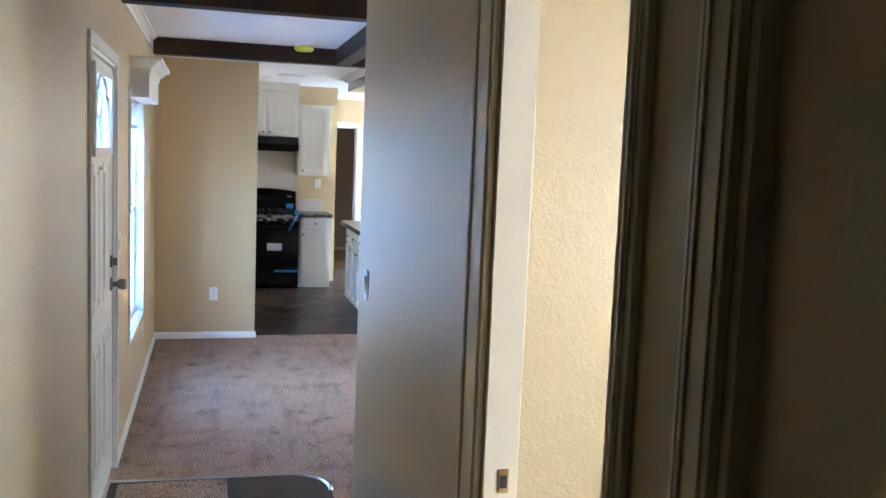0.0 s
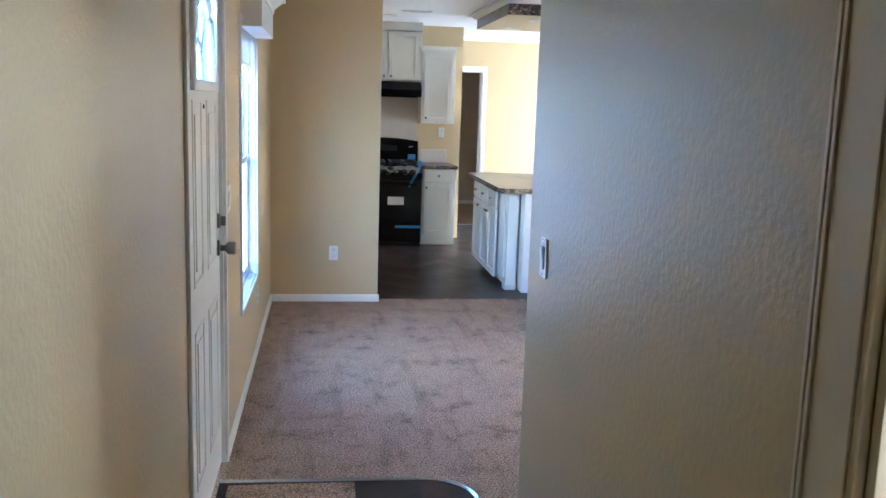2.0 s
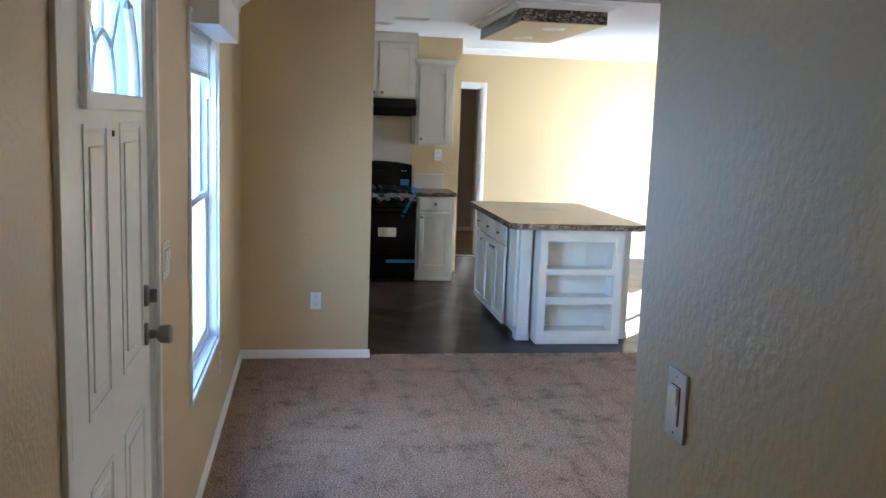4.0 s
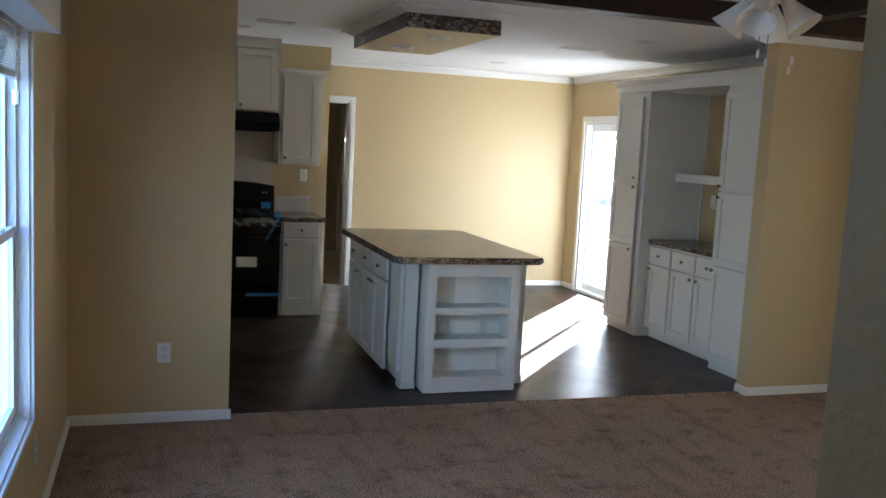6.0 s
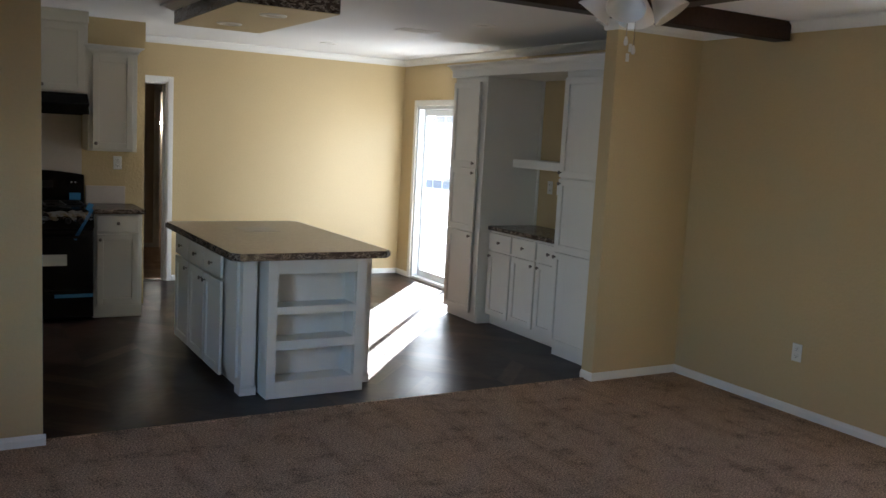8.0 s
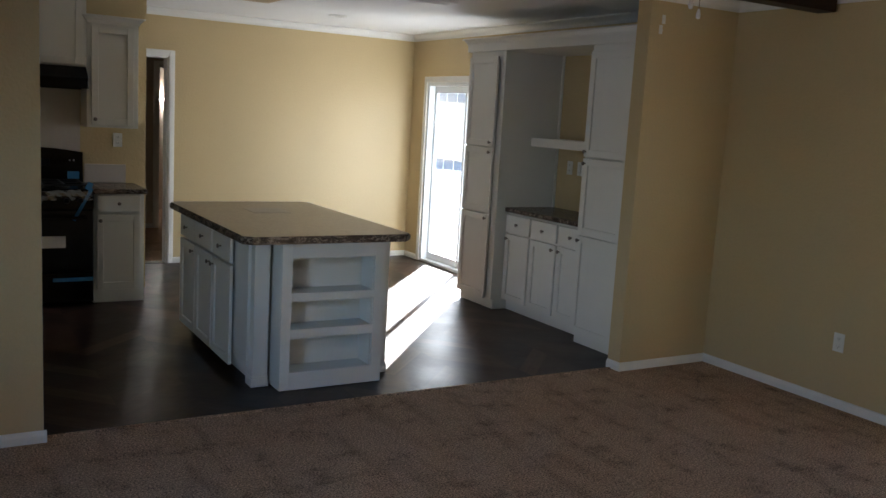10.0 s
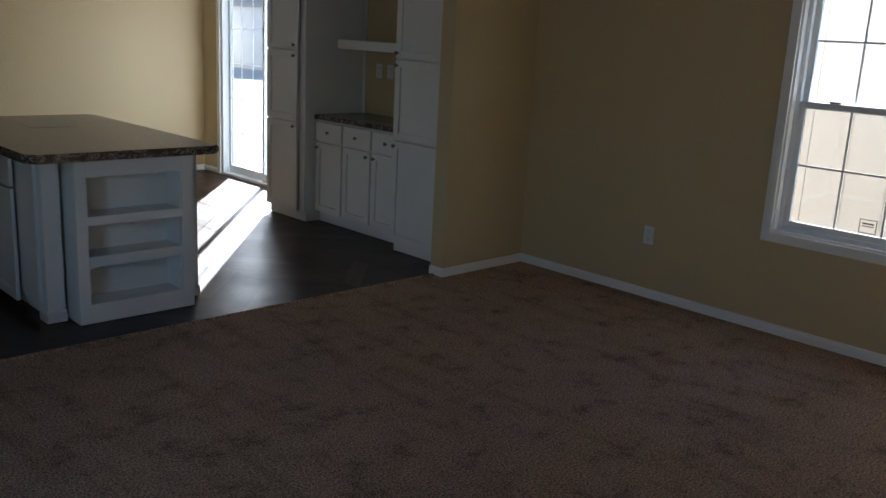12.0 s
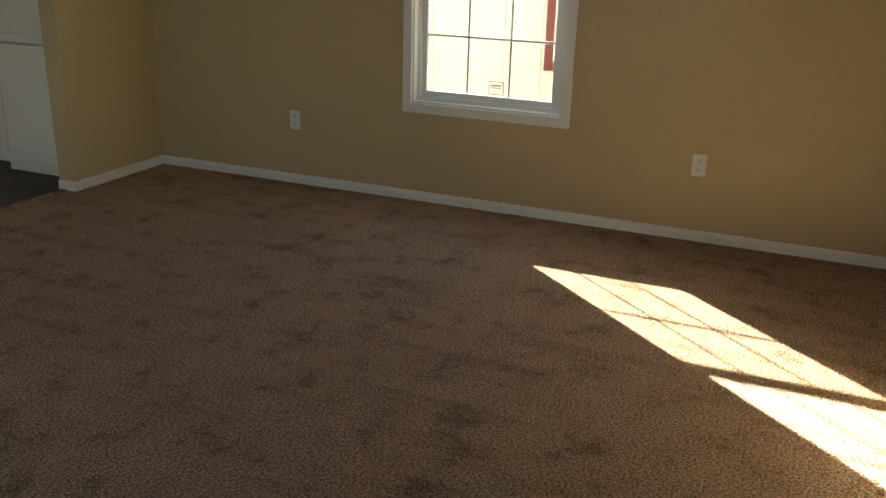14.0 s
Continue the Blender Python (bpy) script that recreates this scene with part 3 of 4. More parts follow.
outlet(Vector((1.80, YK, 1.275)), YM, "white outlet above the kitchen worktop")
outlet(Vector((XR - 0.012, 9.48, 1.255)), XM, "white outlet in the hutch niche")
switch(Vector((XR - 0.012, 9.34, 1.255)), XM, 1, "white switch in the hutch niche")


def ceiling_can(x, y, z=CH):
    t = thing("recessed_light", Vector((x, y, z)), "white recessed ceiling downlight, switched off", "downlight", "recessed lights")
    bm = B()
    lathe(bm, [(0.055, -0.004), (0.062, -0.010), (0.085, -0.008), (0.09, 0.0), (0.055, 0.0)], Vector((x, y, z)), Z, 24)
    part("trim_ring", bm, WHITE, t, smooth=True)
    bm = B()
    lathe(bm, [(0.0, -0.002), (0.03, -0.003), (0.055, -0.001)], Vector((x, y, z)), Z, 24)
    part("lens", bm, SPLASH, t)


for x, y in ((4.02, 8.89), (3.79, 11.38), (1.08, 8.4), (1.10, 10.2)):
    ceiling_can(x, y)


def ceiling_vent(x, y, w, d):
    t = thing("ceiling_vent", Vector((x, y, CH)), "white slatted ceiling air register", "ceiling vent", "ceiling vents")
    bm = B()
    for a0, a1, b0, b1 in ((-w, w, -d, -d + 0.02), (-w, w, d - 0.02, d), (-w, -w + 0.02, -d + 0.02, d - 0.02), (w - 0.02, w, -d + 0.02, d - 0.02)):
        box(bm, x + a0, x + a1, y + b0, y + b1, CH - 0.008, CH, 0.002)
    part("frame", bm, WHITE, t)
    bm = B()
    box(bm, x - w + 0.02, x + w - 0.02, y - d + 0.02, y + d - 0.02, CH - 0.002, CH - 0.001)
    part("backing", bm, SLOT, t)
    k = 5
    for i in range(k):
        yy = y - d + 0.02 + (2 * d - 0.04) * (i + 0.5) / k
        bm = B()
        box(bm, x - w + 0.02, x + w - 0.02, yy - 0.006, yy + 0.004, CH - 0.007, CH - 0.003)
        part("slat", bm, WHITE, t)


ceiling_vent(3.86, 9.66, 0.17, 0.09)
ceiling_vent(1.31, 9.73, 0.15, 0.08)

# smoke alarm with its yellow dust cover
t = thing("smoke_alarm", Vector((1.15, 6.84, CH)), "smoke alarm in a yellow dust cover on the ceiling", "smoke alarm")
bm = B()
lathe(bm, [(0, 0), (0.07, 0), (0.07, -0.02), (0.0, -0.02)], Vector((1.15, 6.84, CH)), Z, 24)
part("base", bm, PLASTIC, t, smooth=True)
bm = B()
lathe(bm, [(0, -0.02), (0.073, -0.02), (0.076, -0.04), (0.06, -0.055), (0, -0.058)], Vector((1.15, 6.84, CH)), Z, 24)
part("dust_cover", bm, YELLOW, t, "yellow plastic cover", smooth=True)

# ---- kitchen ----


def knob(at, n, parent):
    bm = B()
    lathe(bm, [(0.0, 0.0), (0.006, 0.0), (0.005, 0.010), (0.007, 0.014), (0.014, 0.018), (0.0145, 0.023), (0.010, 0.027), (0, 0.028)], at, n, 14)
    return part("knob", bm, NICKEL, parent, "round dark nickel knob", smooth=True)


def shaker(name, o, u, n, a0, a1, z0, z1, parent, mat=CAB, knob_at=None, rail=0.052, d=0.0):
    """A framed door or drawer front on the face through o."""
    th = 0.021
    g = 0.005
    a0, a1 = a0 + g, a1 - g
    bm = B()
    if rail:
        obox(bm, o, u, n, a0 + rail - 0.004, a1 - rail + 0.004, z0 + rail - 0.004, z1 - rail + 0.004, d, d + th - 0.013)
    else:
        obox(bm, o, u, n, a0, a1, z0, z1, d, d + th, 0.004)
    p = part(name, bm, mat, parent)
    if rail:
        for nm, b0, b1, c0, c1 in (("stile", a0, a0 + rail, z0, z1), ("stile", a1 - rail, a1, z0, z1), ("rail", a0 + rail, a1 - rail, z0, z0 + rail), ("rail", a0 + rail, a1 - rail, z1 - rail, z1)):
            bm = B()
            obox(bm, o, u, n, b0, b1, c0, c1, d, d + th, 0.003)
            part(nm, bm, mat, p)
    if knob_at:
        knob(o + u * knob_at[0] + Z * knob_at[1] + n * (d + th), n, p)
    return p


def cab_crown(name, parent, path, z, s=0.05):
    bm = B()
    sweep(bm, [Vector((x, y, z)) for x, y in path], [(-0.02, 0), (0.006, 0), (0.010, s * 0.3), (s * 0.6, s * 0.75), (s * 0.8, s * 0.8), (s * 0.8, s), (-0.02, s)])
    return part(name, bm, CAB, parent)


# range wall: base cabinet with its worktop
YB = 10.77
t = thing("base_cabinet", Vector((1.685, YB + 0.26, 0)), "white shaker base cabinet with one drawer and one door", "cabinet")
o = Vector((1.525, YB, 0))
bm = B()
box(bm, 1.525, 1.915, YB + 0.018, YK, 0.10, 0.875)
part("body", bm, CAB, t)
bm = B()
box(bm, 1.525, 1.915, YB + 0.015, YK, 0.0, 0.10)
part("toe_kick", bm, CAB, t)
shaker("drawer", o, XP, YM, 0.02, 0.36, 0.73, 0.86, t, rail=0, knob_at=(0.19, 0.80))
shaker("door", o, XP, YM, 0.02, 0.36, 0.115, 0.71, t, knob_at=(0.05, 0.665))
t = thing("worktop", Vector((1.685, 11.02, 0.875)), "dark granite-look laminate worktop beside the range", "countertop")
bm = B()
box(bm, 1.522, 1.935, YB - 0.025, YK, 0.875, 0.914, 0.008)
part("slab", bm, GRANITE, t)
bm = B()
box(bm, 1.535, 1.865, YK - 0.012, YK, 0.914, 1.07, 0.003)
part("backsplash", bm, SPLASH, t, "pale backsplash tile strip")

# wall cabinets
YU = 10.95
t = thing("wall_cabinet", Vector((1.695, 11.12, 1.385)), "white shaker wall cabinet with one tall door and crown", "cabinet", "wall cabinets")
bm = B()
box(bm, 1.51, 1.9, YU + 0.018, YK, 1.385, 2.21)
part("body", bm, CAB, t)
shaker("door", Vector((1.51, YU, 0)), XP, YM, 0.025, 0.355, 1.405, 2.17, t, knob_at=(0.055, 1.45))
cab_crown("crown", t, [(1.51, YK), (1.51, YU), (1.9, YU), (1.9, YK)], 2.20, 0.055)
t = thing("wall_cabinet", Vector((1.115, 11.12, 1.85)), "white two-door wall cabinet above the range hood", "cabinet", "wall cabinets")
bm = B()
box(bm, 0.725, 1.507, YU + 0.008, YK, 1.85, CH - 0.003)
part("body", bm, CAB, t)
o = Vector((0.725, YU - 0.01, 0))
shaker("door", o, XP, YM, 0.025, 0.389, 1.865, 2.40, t, knob_at=(0.35, 1.905))
shaker("door", o, XP, YM, 0.393, 0.757, 1.865, 2.40, t, knob_at=(0.43, 1.905))
bm = B()
box(bm, 0.725, 1.509, YU - 0.028, YU - 0.01, 2.415, CH - 0.003, 0.002)
part("filler_strip", bm, CAB, t)
t = thing("range_hood", Vector((1.115, 11.02, 1.68)), "black range hood under the white wall cabinet", "range hood")
bm = B()
prof = [(YK, 1.68), (YK, 1.848), (YU - 0.03, 1.848), (YU - 0.16, 1.76), (YU - 0.16, 1.68)]
lo = [bm.verts.new((0.73, y, z)) for y, z in prof]
hi = [bm.verts.new((1.5, y, z)) for y, z in prof]
bm.faces.new(lo)
bm.faces.new(hi[::-1])
for i in range(5):
    j = (i + 1) % 5
    bm.faces.new((lo[i], lo[j], hi[j], hi[i]))
bmesh.ops.bevel(bm, geom=bm.edges[:], offset=0.005, segments=1, affect="EDGES")
part("canopy", bm, BLACK, t)
bm = B()
box(bm, 0.775, 1.455, YU - 0.10, YK - 0.05, 1.672, 1.682)
part("grease_filter", bm, BLACKM, t)
bm = B()
box(bm, 0.725, 1.505, YK - 0.006, YK, 0.90, 1.68)
solid("backsplash_panel", bm, SPLASH, "pale grey backsplash panel behind the range", "backsplash")

# the range


def gas_range():
    x0, x1, yf, yb = 0.75, 1.518, 10.68, 11.29
    t = thing("gas_range", Vector(((x0 + x1) / 2, 10.95, 0)), "new black gas range with blue tape and plastic wrap", "range")
    bm = B()
    box(bm, x0, x1, yf + 0.02, yb, 0.03, 0.905, 0.006)
    part("body", bm, BLACKM, t)
    o = Vector((x0, yf + 0.02, 0))
    bm = B()
    obox(bm, o, XP, YM, 0.004, 0.76, 0.285, 0.76, 0, 0.045, 0.008)
    d = part("oven_door", bm, BLACK, t)
    bm = B()
    obox(bm, o, XP, YM, 0.13, 0.63, 0.36, 0.60, 0.0452, 0.047, 0.001)
    part("oven_window", bm, BLACK, d)
    bm = B()
    y = yf - 0.07
    tube(bm, [(x0 + 0.07, yf - 0.02, 0.70), (x0 + 0.07, y, 0.705), (x0 + 0.12, y - 0.008, 0.705), (x1 - 0.12, y - 0.008, 0.705), (x1 - 0.07, y, 0.705), (x1 - 0.07, yf - 0.02, 0.70)], 0.013, 10)
    part("oven_handle", bm, BLACK, d, smooth=True)
    bm = B()
    obox(bm, o, XP, YM, 0.004, 0.76, 0.05, 0.275, 0, 0.04, 0.008)
    dr = part("drawer", bm, BLACK, t)
    bm = B()
    obox(bm, o, XP, YM, 0.10, 0.66, 0.235, 0.255, 0.04, 0.052, 0.005)
    part("drawer_grip", bm, BLACK, dr)
    bm = B()
    prof = [(0.0, 0.765), (0.045, 0.77), (0.03, 0.895), (0.0, 0.905)]
    lo = [bm.verts.new((x0 + 0.002, yf + 0.02 - a, z)) for a, z in prof]
    hi = [bm.verts.new((x1 - 0.002, yf + 0.02 - a, z)) for a, z in prof]
    bm.faces.new(lo)
    bm.faces.new(hi[::-1])
    for i in range(4):
        j = (i + 1) % 4
        bm.faces.new((lo[i], lo[j], hi[j], hi[i]))
    cp = part("control_panel", bm, BLACK, t)
    for i, a in enumerate((0.09, 0.19, 0.38, 0.57, 0.67)):
        bm = B()
        lathe(bm, [(0, 0), (0.023, 0), (0.021, 0.012), (0.017, 0.028), (0, 0.03)], Vector((x0 + a, yf - 0.018, 0.83)), Vector((0, -1, 0.12)), 16)
        part("control_knob", bm, BLACKM, cp, smooth=True)
    bm = B()
    box(bm, x0, x1, yf + 0.02, yb - 0.05, 0.905, 0.918, 0.004)
    top = part("cooktop", bm, BLACK, t)
    for cx in (x0 + 0.2, x1 - 0.2):
        bm = B()
        for dx in (-0.15, 0, 0.15):
            box(bm, cx + dx - 0.006, cx + dx + 0.006, yf + 0.06, yb - 0.10, 0.935, 0.95, 0.003)
        for yy in (yf + 0.06, (yf + yb) / 2 - 0.02, yb - 0.112):
            box(bm, cx - 0.156, cx + 0.156, yy, yy + 0.012, 0.936, 0.949, 0.003)
        for dx in (-0.15, 0.15):
            for yy in (yf + 0.06, yb - 0.112):
                box(bm, cx + dx - 0.006, cx + dx + 0.006, yy, yy + 0.012, 0.918, 0.936)
        part("grate", bm, IRON, top, "cast iron pan grate")
        for yy in (yf + 0.16, yb - 0.2):
            bm = B()
            lathe(bm, [(0.045, 0.918), (0.045, 0.926), (0.03, 0.93), (0, 0.932)], Vector((cx, yy, 0)), Z, 16)
            part("burner", bm, IRON, top, smooth=True)
    # curved back guard
    bm = B()
    k = 12
    lo, hi = [], []
    for i in range(k + 1):
        a = x0 + (x1 - x0) * i / k
        z = 1.165 + 0.035 * (1 - (2 * i / k - 1) ** 2)
        lo.append([bm.verts.new((a, yb - 0.06, 0.905)), bm.verts.new((a, yb - 0.04, z))])
        hi.append([bm.verts.new((a, yb, 0.905)), bm.verts.new((a, yb, z))])
    for i in range(k):
        bm.faces.new((lo[i][0], lo[i + 1][0], lo[i + 1][1], lo[i][1]))
        bm.faces.new((hi[i][0], hi[i][1], hi[i + 1][1], hi[i + 1][0]))
        bm.faces.new((lo[i][1], lo[i + 1][1], hi[i + 1][1], hi[i][1]))
    bm.faces.new((lo[0][0], lo[0][1], hi[0][1], hi[0][0]))
    bm.faces.new((lo[k][0], hi[k][0], hi[k][1], lo[k][1]))
    bg = part("back_guard", bm, BLACK, t)
    bm = B()
    box(bm, x0 + 0.25, x1 - 0.25, yb - 0.0525, yb - 0.045, 1.05, 1.11, 0.002)
    part("clock_panel", bm, BLACKM, bg)
    for dx, dz in ((0.10, 1.10), (-0.10, 1.10), (-0.07, 1.10)):
        bm = B()
        xx = x0 + dx if dx > 0 else x1 + dx
        lathe(bm, [(0, 0), (0.007, 0), (0.006, 0.006), (0, 0.007)], Vector((xx, yb - 0.045, dz)), YM, 10)
        part("button", bm, PLASTIC, bg)
    # shipping leftovers that go with the range
    bm = B()
    box(bm, x0 + 0.38, x0 + 0.56, yf - 0.0285, yf - 0.0265, 0.47, 0.56)
    s = part("instruction_sheet", bm, PAPER, d, "white printed paper label taped on the oven door")
    bm = B()
    box(bm, x1 - 0.30, x1 - 0.01, yf - 0.0225, yf - 0.0205, 0.205, 0.235)
    part("tape", bm, TAPE, dr, "strip of blue tape")
    for p, q, w in (((x1 - 0.02, 0.93), (x1 - 0.15, 0.68), 0.012), ((x1 - 0.06, 0.955), (x1 - 0.02, 0.935), 0.03)):
        bm = B()
        dx, dz = q[0] - p[0], q[1] - p[1]
        L = math.hypot(dx, dz)
        nx, nz = -dz / L * w, dx / L * w
        y = yf - 0.045
        v = [bm.verts.new(c) for c in ((p[0] + nx, y, p[1] + nz), (p[0] - nx, y, p[1] - nz), (q[0] - nx, y + 0.012, q[1] - nz), (q[0] + nx, y + 0.012, q[1] + nz))]
        f = bm.faces.new(v)
        bmesh.ops.solidify(bm, geom=[f], thickness=0.001)
        part("tape", bm, TAPE, t, "strip of blue tape")
    bm = B()
    box(bm, x1 - 0.12, x1 - 0.03, yb - 0.062, yb - 0.060, 0.95, 1.01)
    part("tape", bm, TAPE, bg, "strip of blue tape")
    # crumpled clear wrap along the cooktop's front
    bm = B()
    rnd = random.Random(4)
    rows = []
    for i in range(25):
        a = x0 + 0.02 + (x1 - x0 - 0.04) * i / 24
        row = []
        for j in range(8):
            ang = math.pi * 2 * j / 8
            r = 0.032 + rnd.uniform(-0.012, 0.014)
            row.append(bm.verts.new((a + rnd.uniform(-0.008, 0.008), yf - 0.03 + r * math.cos(ang), 0.87 + r * 1.1 * math.sin(ang))))
        rows.append(row)
    for A, C in zip(rows, rows[1:]):
        for j in range(8):
            bm.faces.new((A[j], A[(j + 1) % 8], C[(j + 1) % 8], C[j]))
    part("plastic_wrap", bm, FILM, t, "crumpled clear plastic wrap")


gas_range()

# ---- island ----


def island():
    x0, x1 = 1.965, 2.90      # carcass
    y0, y1 = 8.295, 9.81
    t = thing("kitchen_island", Vector((2.45, 9.0, 0)), "white kitchen island with open end shelves, drawers and doors", "kitchen island")
    bm = B()
    box(bm, x0 + 0.038, x1 - 0.02, y0 + 0.06, y1, 0.10, 0.872)
    box(bm, x0 + 0.09, x1 - 0.02, y0 + 0.07, y1 - 0.02, 0.0, 0.10)
    part("body", bm, CAB, t)
    # corner posts with small plinths
    for a0, a1, b0, b1 in ((x0 + 0.055, x0 + 0.145, y0 - 0.005, y0 + 0.10), (x1 - 0.16, x1, y0 + 0.03, y0 + 0.13)):
        bm = B()
        box(bm, a0, a1, b0, b1, 0.0, 0.872, 0.003)
        box(bm, a0 - 0.008, a1 + 0.008, b0 - 0.008, b1, 0.0, 0.05, 0.004)
        box(bm, a0 - 0.005, a1 + 0.005, b0 - 0.005, b1, 0.05, 0.062, 0.003)
        part("corner_post", bm, CAB, t)
    # open shelves at the end
    s0, s1, f = 2.14, 2.79, 8.165
    bk = y0 + 0.055
    for a0, a1 in ((s0, s0 + 0.016), (s1 - 0.016, s1)):
        bm = B()
        box(bm, a0, a1, f + 0.018, bk, 0.0, 0.872)
        part("shelf_side", bm, CAB, t)
    bm = B()
    box(bm, s0 + 0.016, s1 - 0.016, bk - 0.012, bk - 0.001, 0.03, 0.872)
    part("shelf_back", bm, CAB, t)
    bm = B()
    box(bm, s0, s0 + 0.06, f, f + 0.018, 0, 0.872, 0.002)
    box(bm, s1 - 0.068, s1, f, f + 0.018, 0, 0.872, 0.002)
    for c0, c1 in ((0.0, 0.105), (0.305, 0.362), (0.527, 0.575), (0.78, 0.872)):
        box(bm, s0 + 0.06, s1 - 0.068, f, f + 0.018, c0, c1, 0.002)
    part("face_frame", bm, CAB, t)
    for z in (0.085, 0.342, 0.555):
        bm = B()
        box(bm, s0 + 0.016, s1 - 0.016, f + 0.018, bk - 0.012, z, z + 0.018)
        part("shelf", bm, CAB, t)
    bm = B()
    box(bm, s1 - 0.075, s1 - 0.068, f + 0.018, bk - 0.012, 0.03, 0.872)
    part("side_panel", bm, CAB, t)
    # drawers and doors on the working side
    o = Vector((x0 + 0.02, 8.575, 0))
    w = 0.41
    for i in range(3):
        shaker("drawer", o, YP, XM, i * w + 0.008, (i + 1) * w - 0.008, 0.69, 0.835, t, rail=0, knob_at=((i + 0.5) * w, 0.765))
    for i, ka in ((0, 0.365), (1, 0.455), (2, 0.865)):
        shaker("door", o, YP, XM, i * w + 0.006, (i + 1) * w - 0.006, 0.06, 0.672, t, knob_at=(ka, 0.625))
    # worktop with clipped corners
    t = thing("island_worktop", Vector((2.45, 9.0, 0.872)), "brown laminate island worktop with granite-look edge and clipped corners", "countertop")
    c = 0.05
    X0, X1, Y0, Y1 = 1.893, 2.945, 8.10, 9.87
    outline = [(X0, Y0 + c), (X0 + c, Y0), (X1 - c, Y0), (X1, Y0 + c), (X1, Y1 - c), (X1 - c, Y1), (X0 + c, Y1), (X0, Y1 - c)]
    bm = B()
    prism(bm, outline, 0.872, 0.916)
    bmesh.ops.bevel(bm, geom=[e for e in bm.edges if abs(e.verts[0].co.z - e.verts[1].co.z) < 1e-6], offset=0.008, segments=2, affect="EDGES")
    part("edge", bm, GRANITE, t, "dark granite-look laminate edge")
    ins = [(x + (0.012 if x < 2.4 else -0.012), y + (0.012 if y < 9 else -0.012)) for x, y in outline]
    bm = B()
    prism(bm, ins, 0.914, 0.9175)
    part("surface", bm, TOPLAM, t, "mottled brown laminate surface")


island()
# thin grey box that stands in for a faint glare on the worktop
bm = B()
box(bm, 2.30, 2.56, 9.16, 9.44, 0.9178, 0.9195)
GLARE = material("worktop_glare_grey", (0.40, 0.37, 0.34), 0.5, var=0.12, scale=9, bump=0.05)
solid("worktop_glare", bm, GLARE, "thin grey sheet standing in for a faint reflection on the island worktop", "paper")

# drop soffit above the island
t = thing("ceiling_soffit", Vector((2.25, 8.92, CH)), "dropped soffit with laminate sides and crown above the island", "soffit")
bx0, bx1, by0, by1 = 1.95, 2.60, 8.31, 9.88
bm = B()
box(bm, bx0, bx1, by0, by1, 2.376, CH)
part("sides", bm, GRANITE, t, "granite-look laminate sides")
bm = B()
box(bm, bx0 + 0.003, bx1 - 0.003, by0 + 0.003, by1 - 0.003, 2.372, 2.377)
part("underside", bm, WALL, t, "beige painted underside")
bm = B()
sweep(bm, [Vector(p) for p in ((bx0, by0, CH), (bx0, by1, CH), (bx1, by1, CH), (bx1, by0, CH))][::-1], [(0, 0), (0.085, 0), (0.085, -0.010), (0.06, -0.014), (0.02, -0.036), (0.012, -0.042), (0, -0.042)], closed=True)
part("crown", bm, WHITE, t, "white crown moulding")
ceiling_can(2.30, 8.69, 2.372)
ceiling_can(2.23, 9.43, 2.372)

# ---- pantry and hutch on the window wall ----


def pantry(name, xf, ya, yb, label, doors, kn, lo, hi):
    """A tall cabinet with three doors one above the other; it faces into the room."""
    t = thing(name, Vector(((xf + XR) / 2, (ya + yb) / 2, 0)), label, "cabinet", "pantry cabinets")
    bm = B()
    box(bm, xf + 0.018, XR - 0.002, ya, yb, 0.085, 2.20)
    part("body", bm, CAB, t)
    bm = B()
    box(bm, xf + 0.045, XR - 0.002, ya + 0.004, yb - 0.004, 0.0, 0.09)
    part("plinth", bm, CAB, t)
    o = Vector((xf, ya, 0))
    w = yb - ya
    for (z0, z1), (ka, kz) in zip(doors, kn):
        shaker("door", o, YP, XM, lo, hi, z0, z1, t, knob_at=(ka if ka > 0 else w + ka, kz))
    return t


DO = ((0.09, 0.819), (0.831, 1.387), (1.399, 2.15))
pantry("pantry_cabinet", 4.57, 9.68, 10.22, "tall white three-door pantry cabinet beside the sliding door", DO, ((0.10, 0.785), (0.10, 1.35), (0.10, 1.435)), 0.06, 0.51)
pantry("pantry_cabinet", 4.57, 8.03, 8.56, "tall white three-door pantry cabinet beside the stub wall", DO, ((-0.05, 0.785), (-0.05, 1.35), (-0.05, 1.435)), 0.03, 0.51)

HUTCH = t = thing("hutch_cabinet", Vector((4.9, 9.06, 0)), "white hutch base cabinet with drawers above doors", "cabinet")
HX, HA, HB = 4.70, 8.562, 9.678
bm = B()
box(bm, HX + 0.018, XR - 0.002, HA, HB, 0.09, 0.855)
part("body", bm, CAB, t)
bm = B()
box(bm, HX + 0.05, XR - 0.002, HA, HB, 0.0, 0.09)
part("toe_kick", bm, CAB, t)
o = Vector((HX, HA, 0))
k = 3
for i in range(k):
    a0 = 0.015 + i * (HB - HA - 0.03) / k
    a1 = a0 + (HB - HA - 0.03) / k
    shaker("drawer", o, YP, XM, a0 + 0.006, a1 - 0.006, 0.685, 0.835, t, rail=0, knob_at=((a0 + a1) / 2, 0.76))
    ka = a0 + 0.045 if i % 2 else a1 - 0.045
    shaker("door", o, YP, XM, a0 + 0.006, a1 - 0.006, 0.10, 0.67, t, knob_at=(ka, 0.63))
bm = B()
box(bm, HX - 0.025, XR - 0.002, HA, HB, 0.855, 0.893, 0.008)
solid("hutch_worktop", bm, GRANITE, "dark granite-look laminate worktop of the hutch", "countertop")
bm = B()
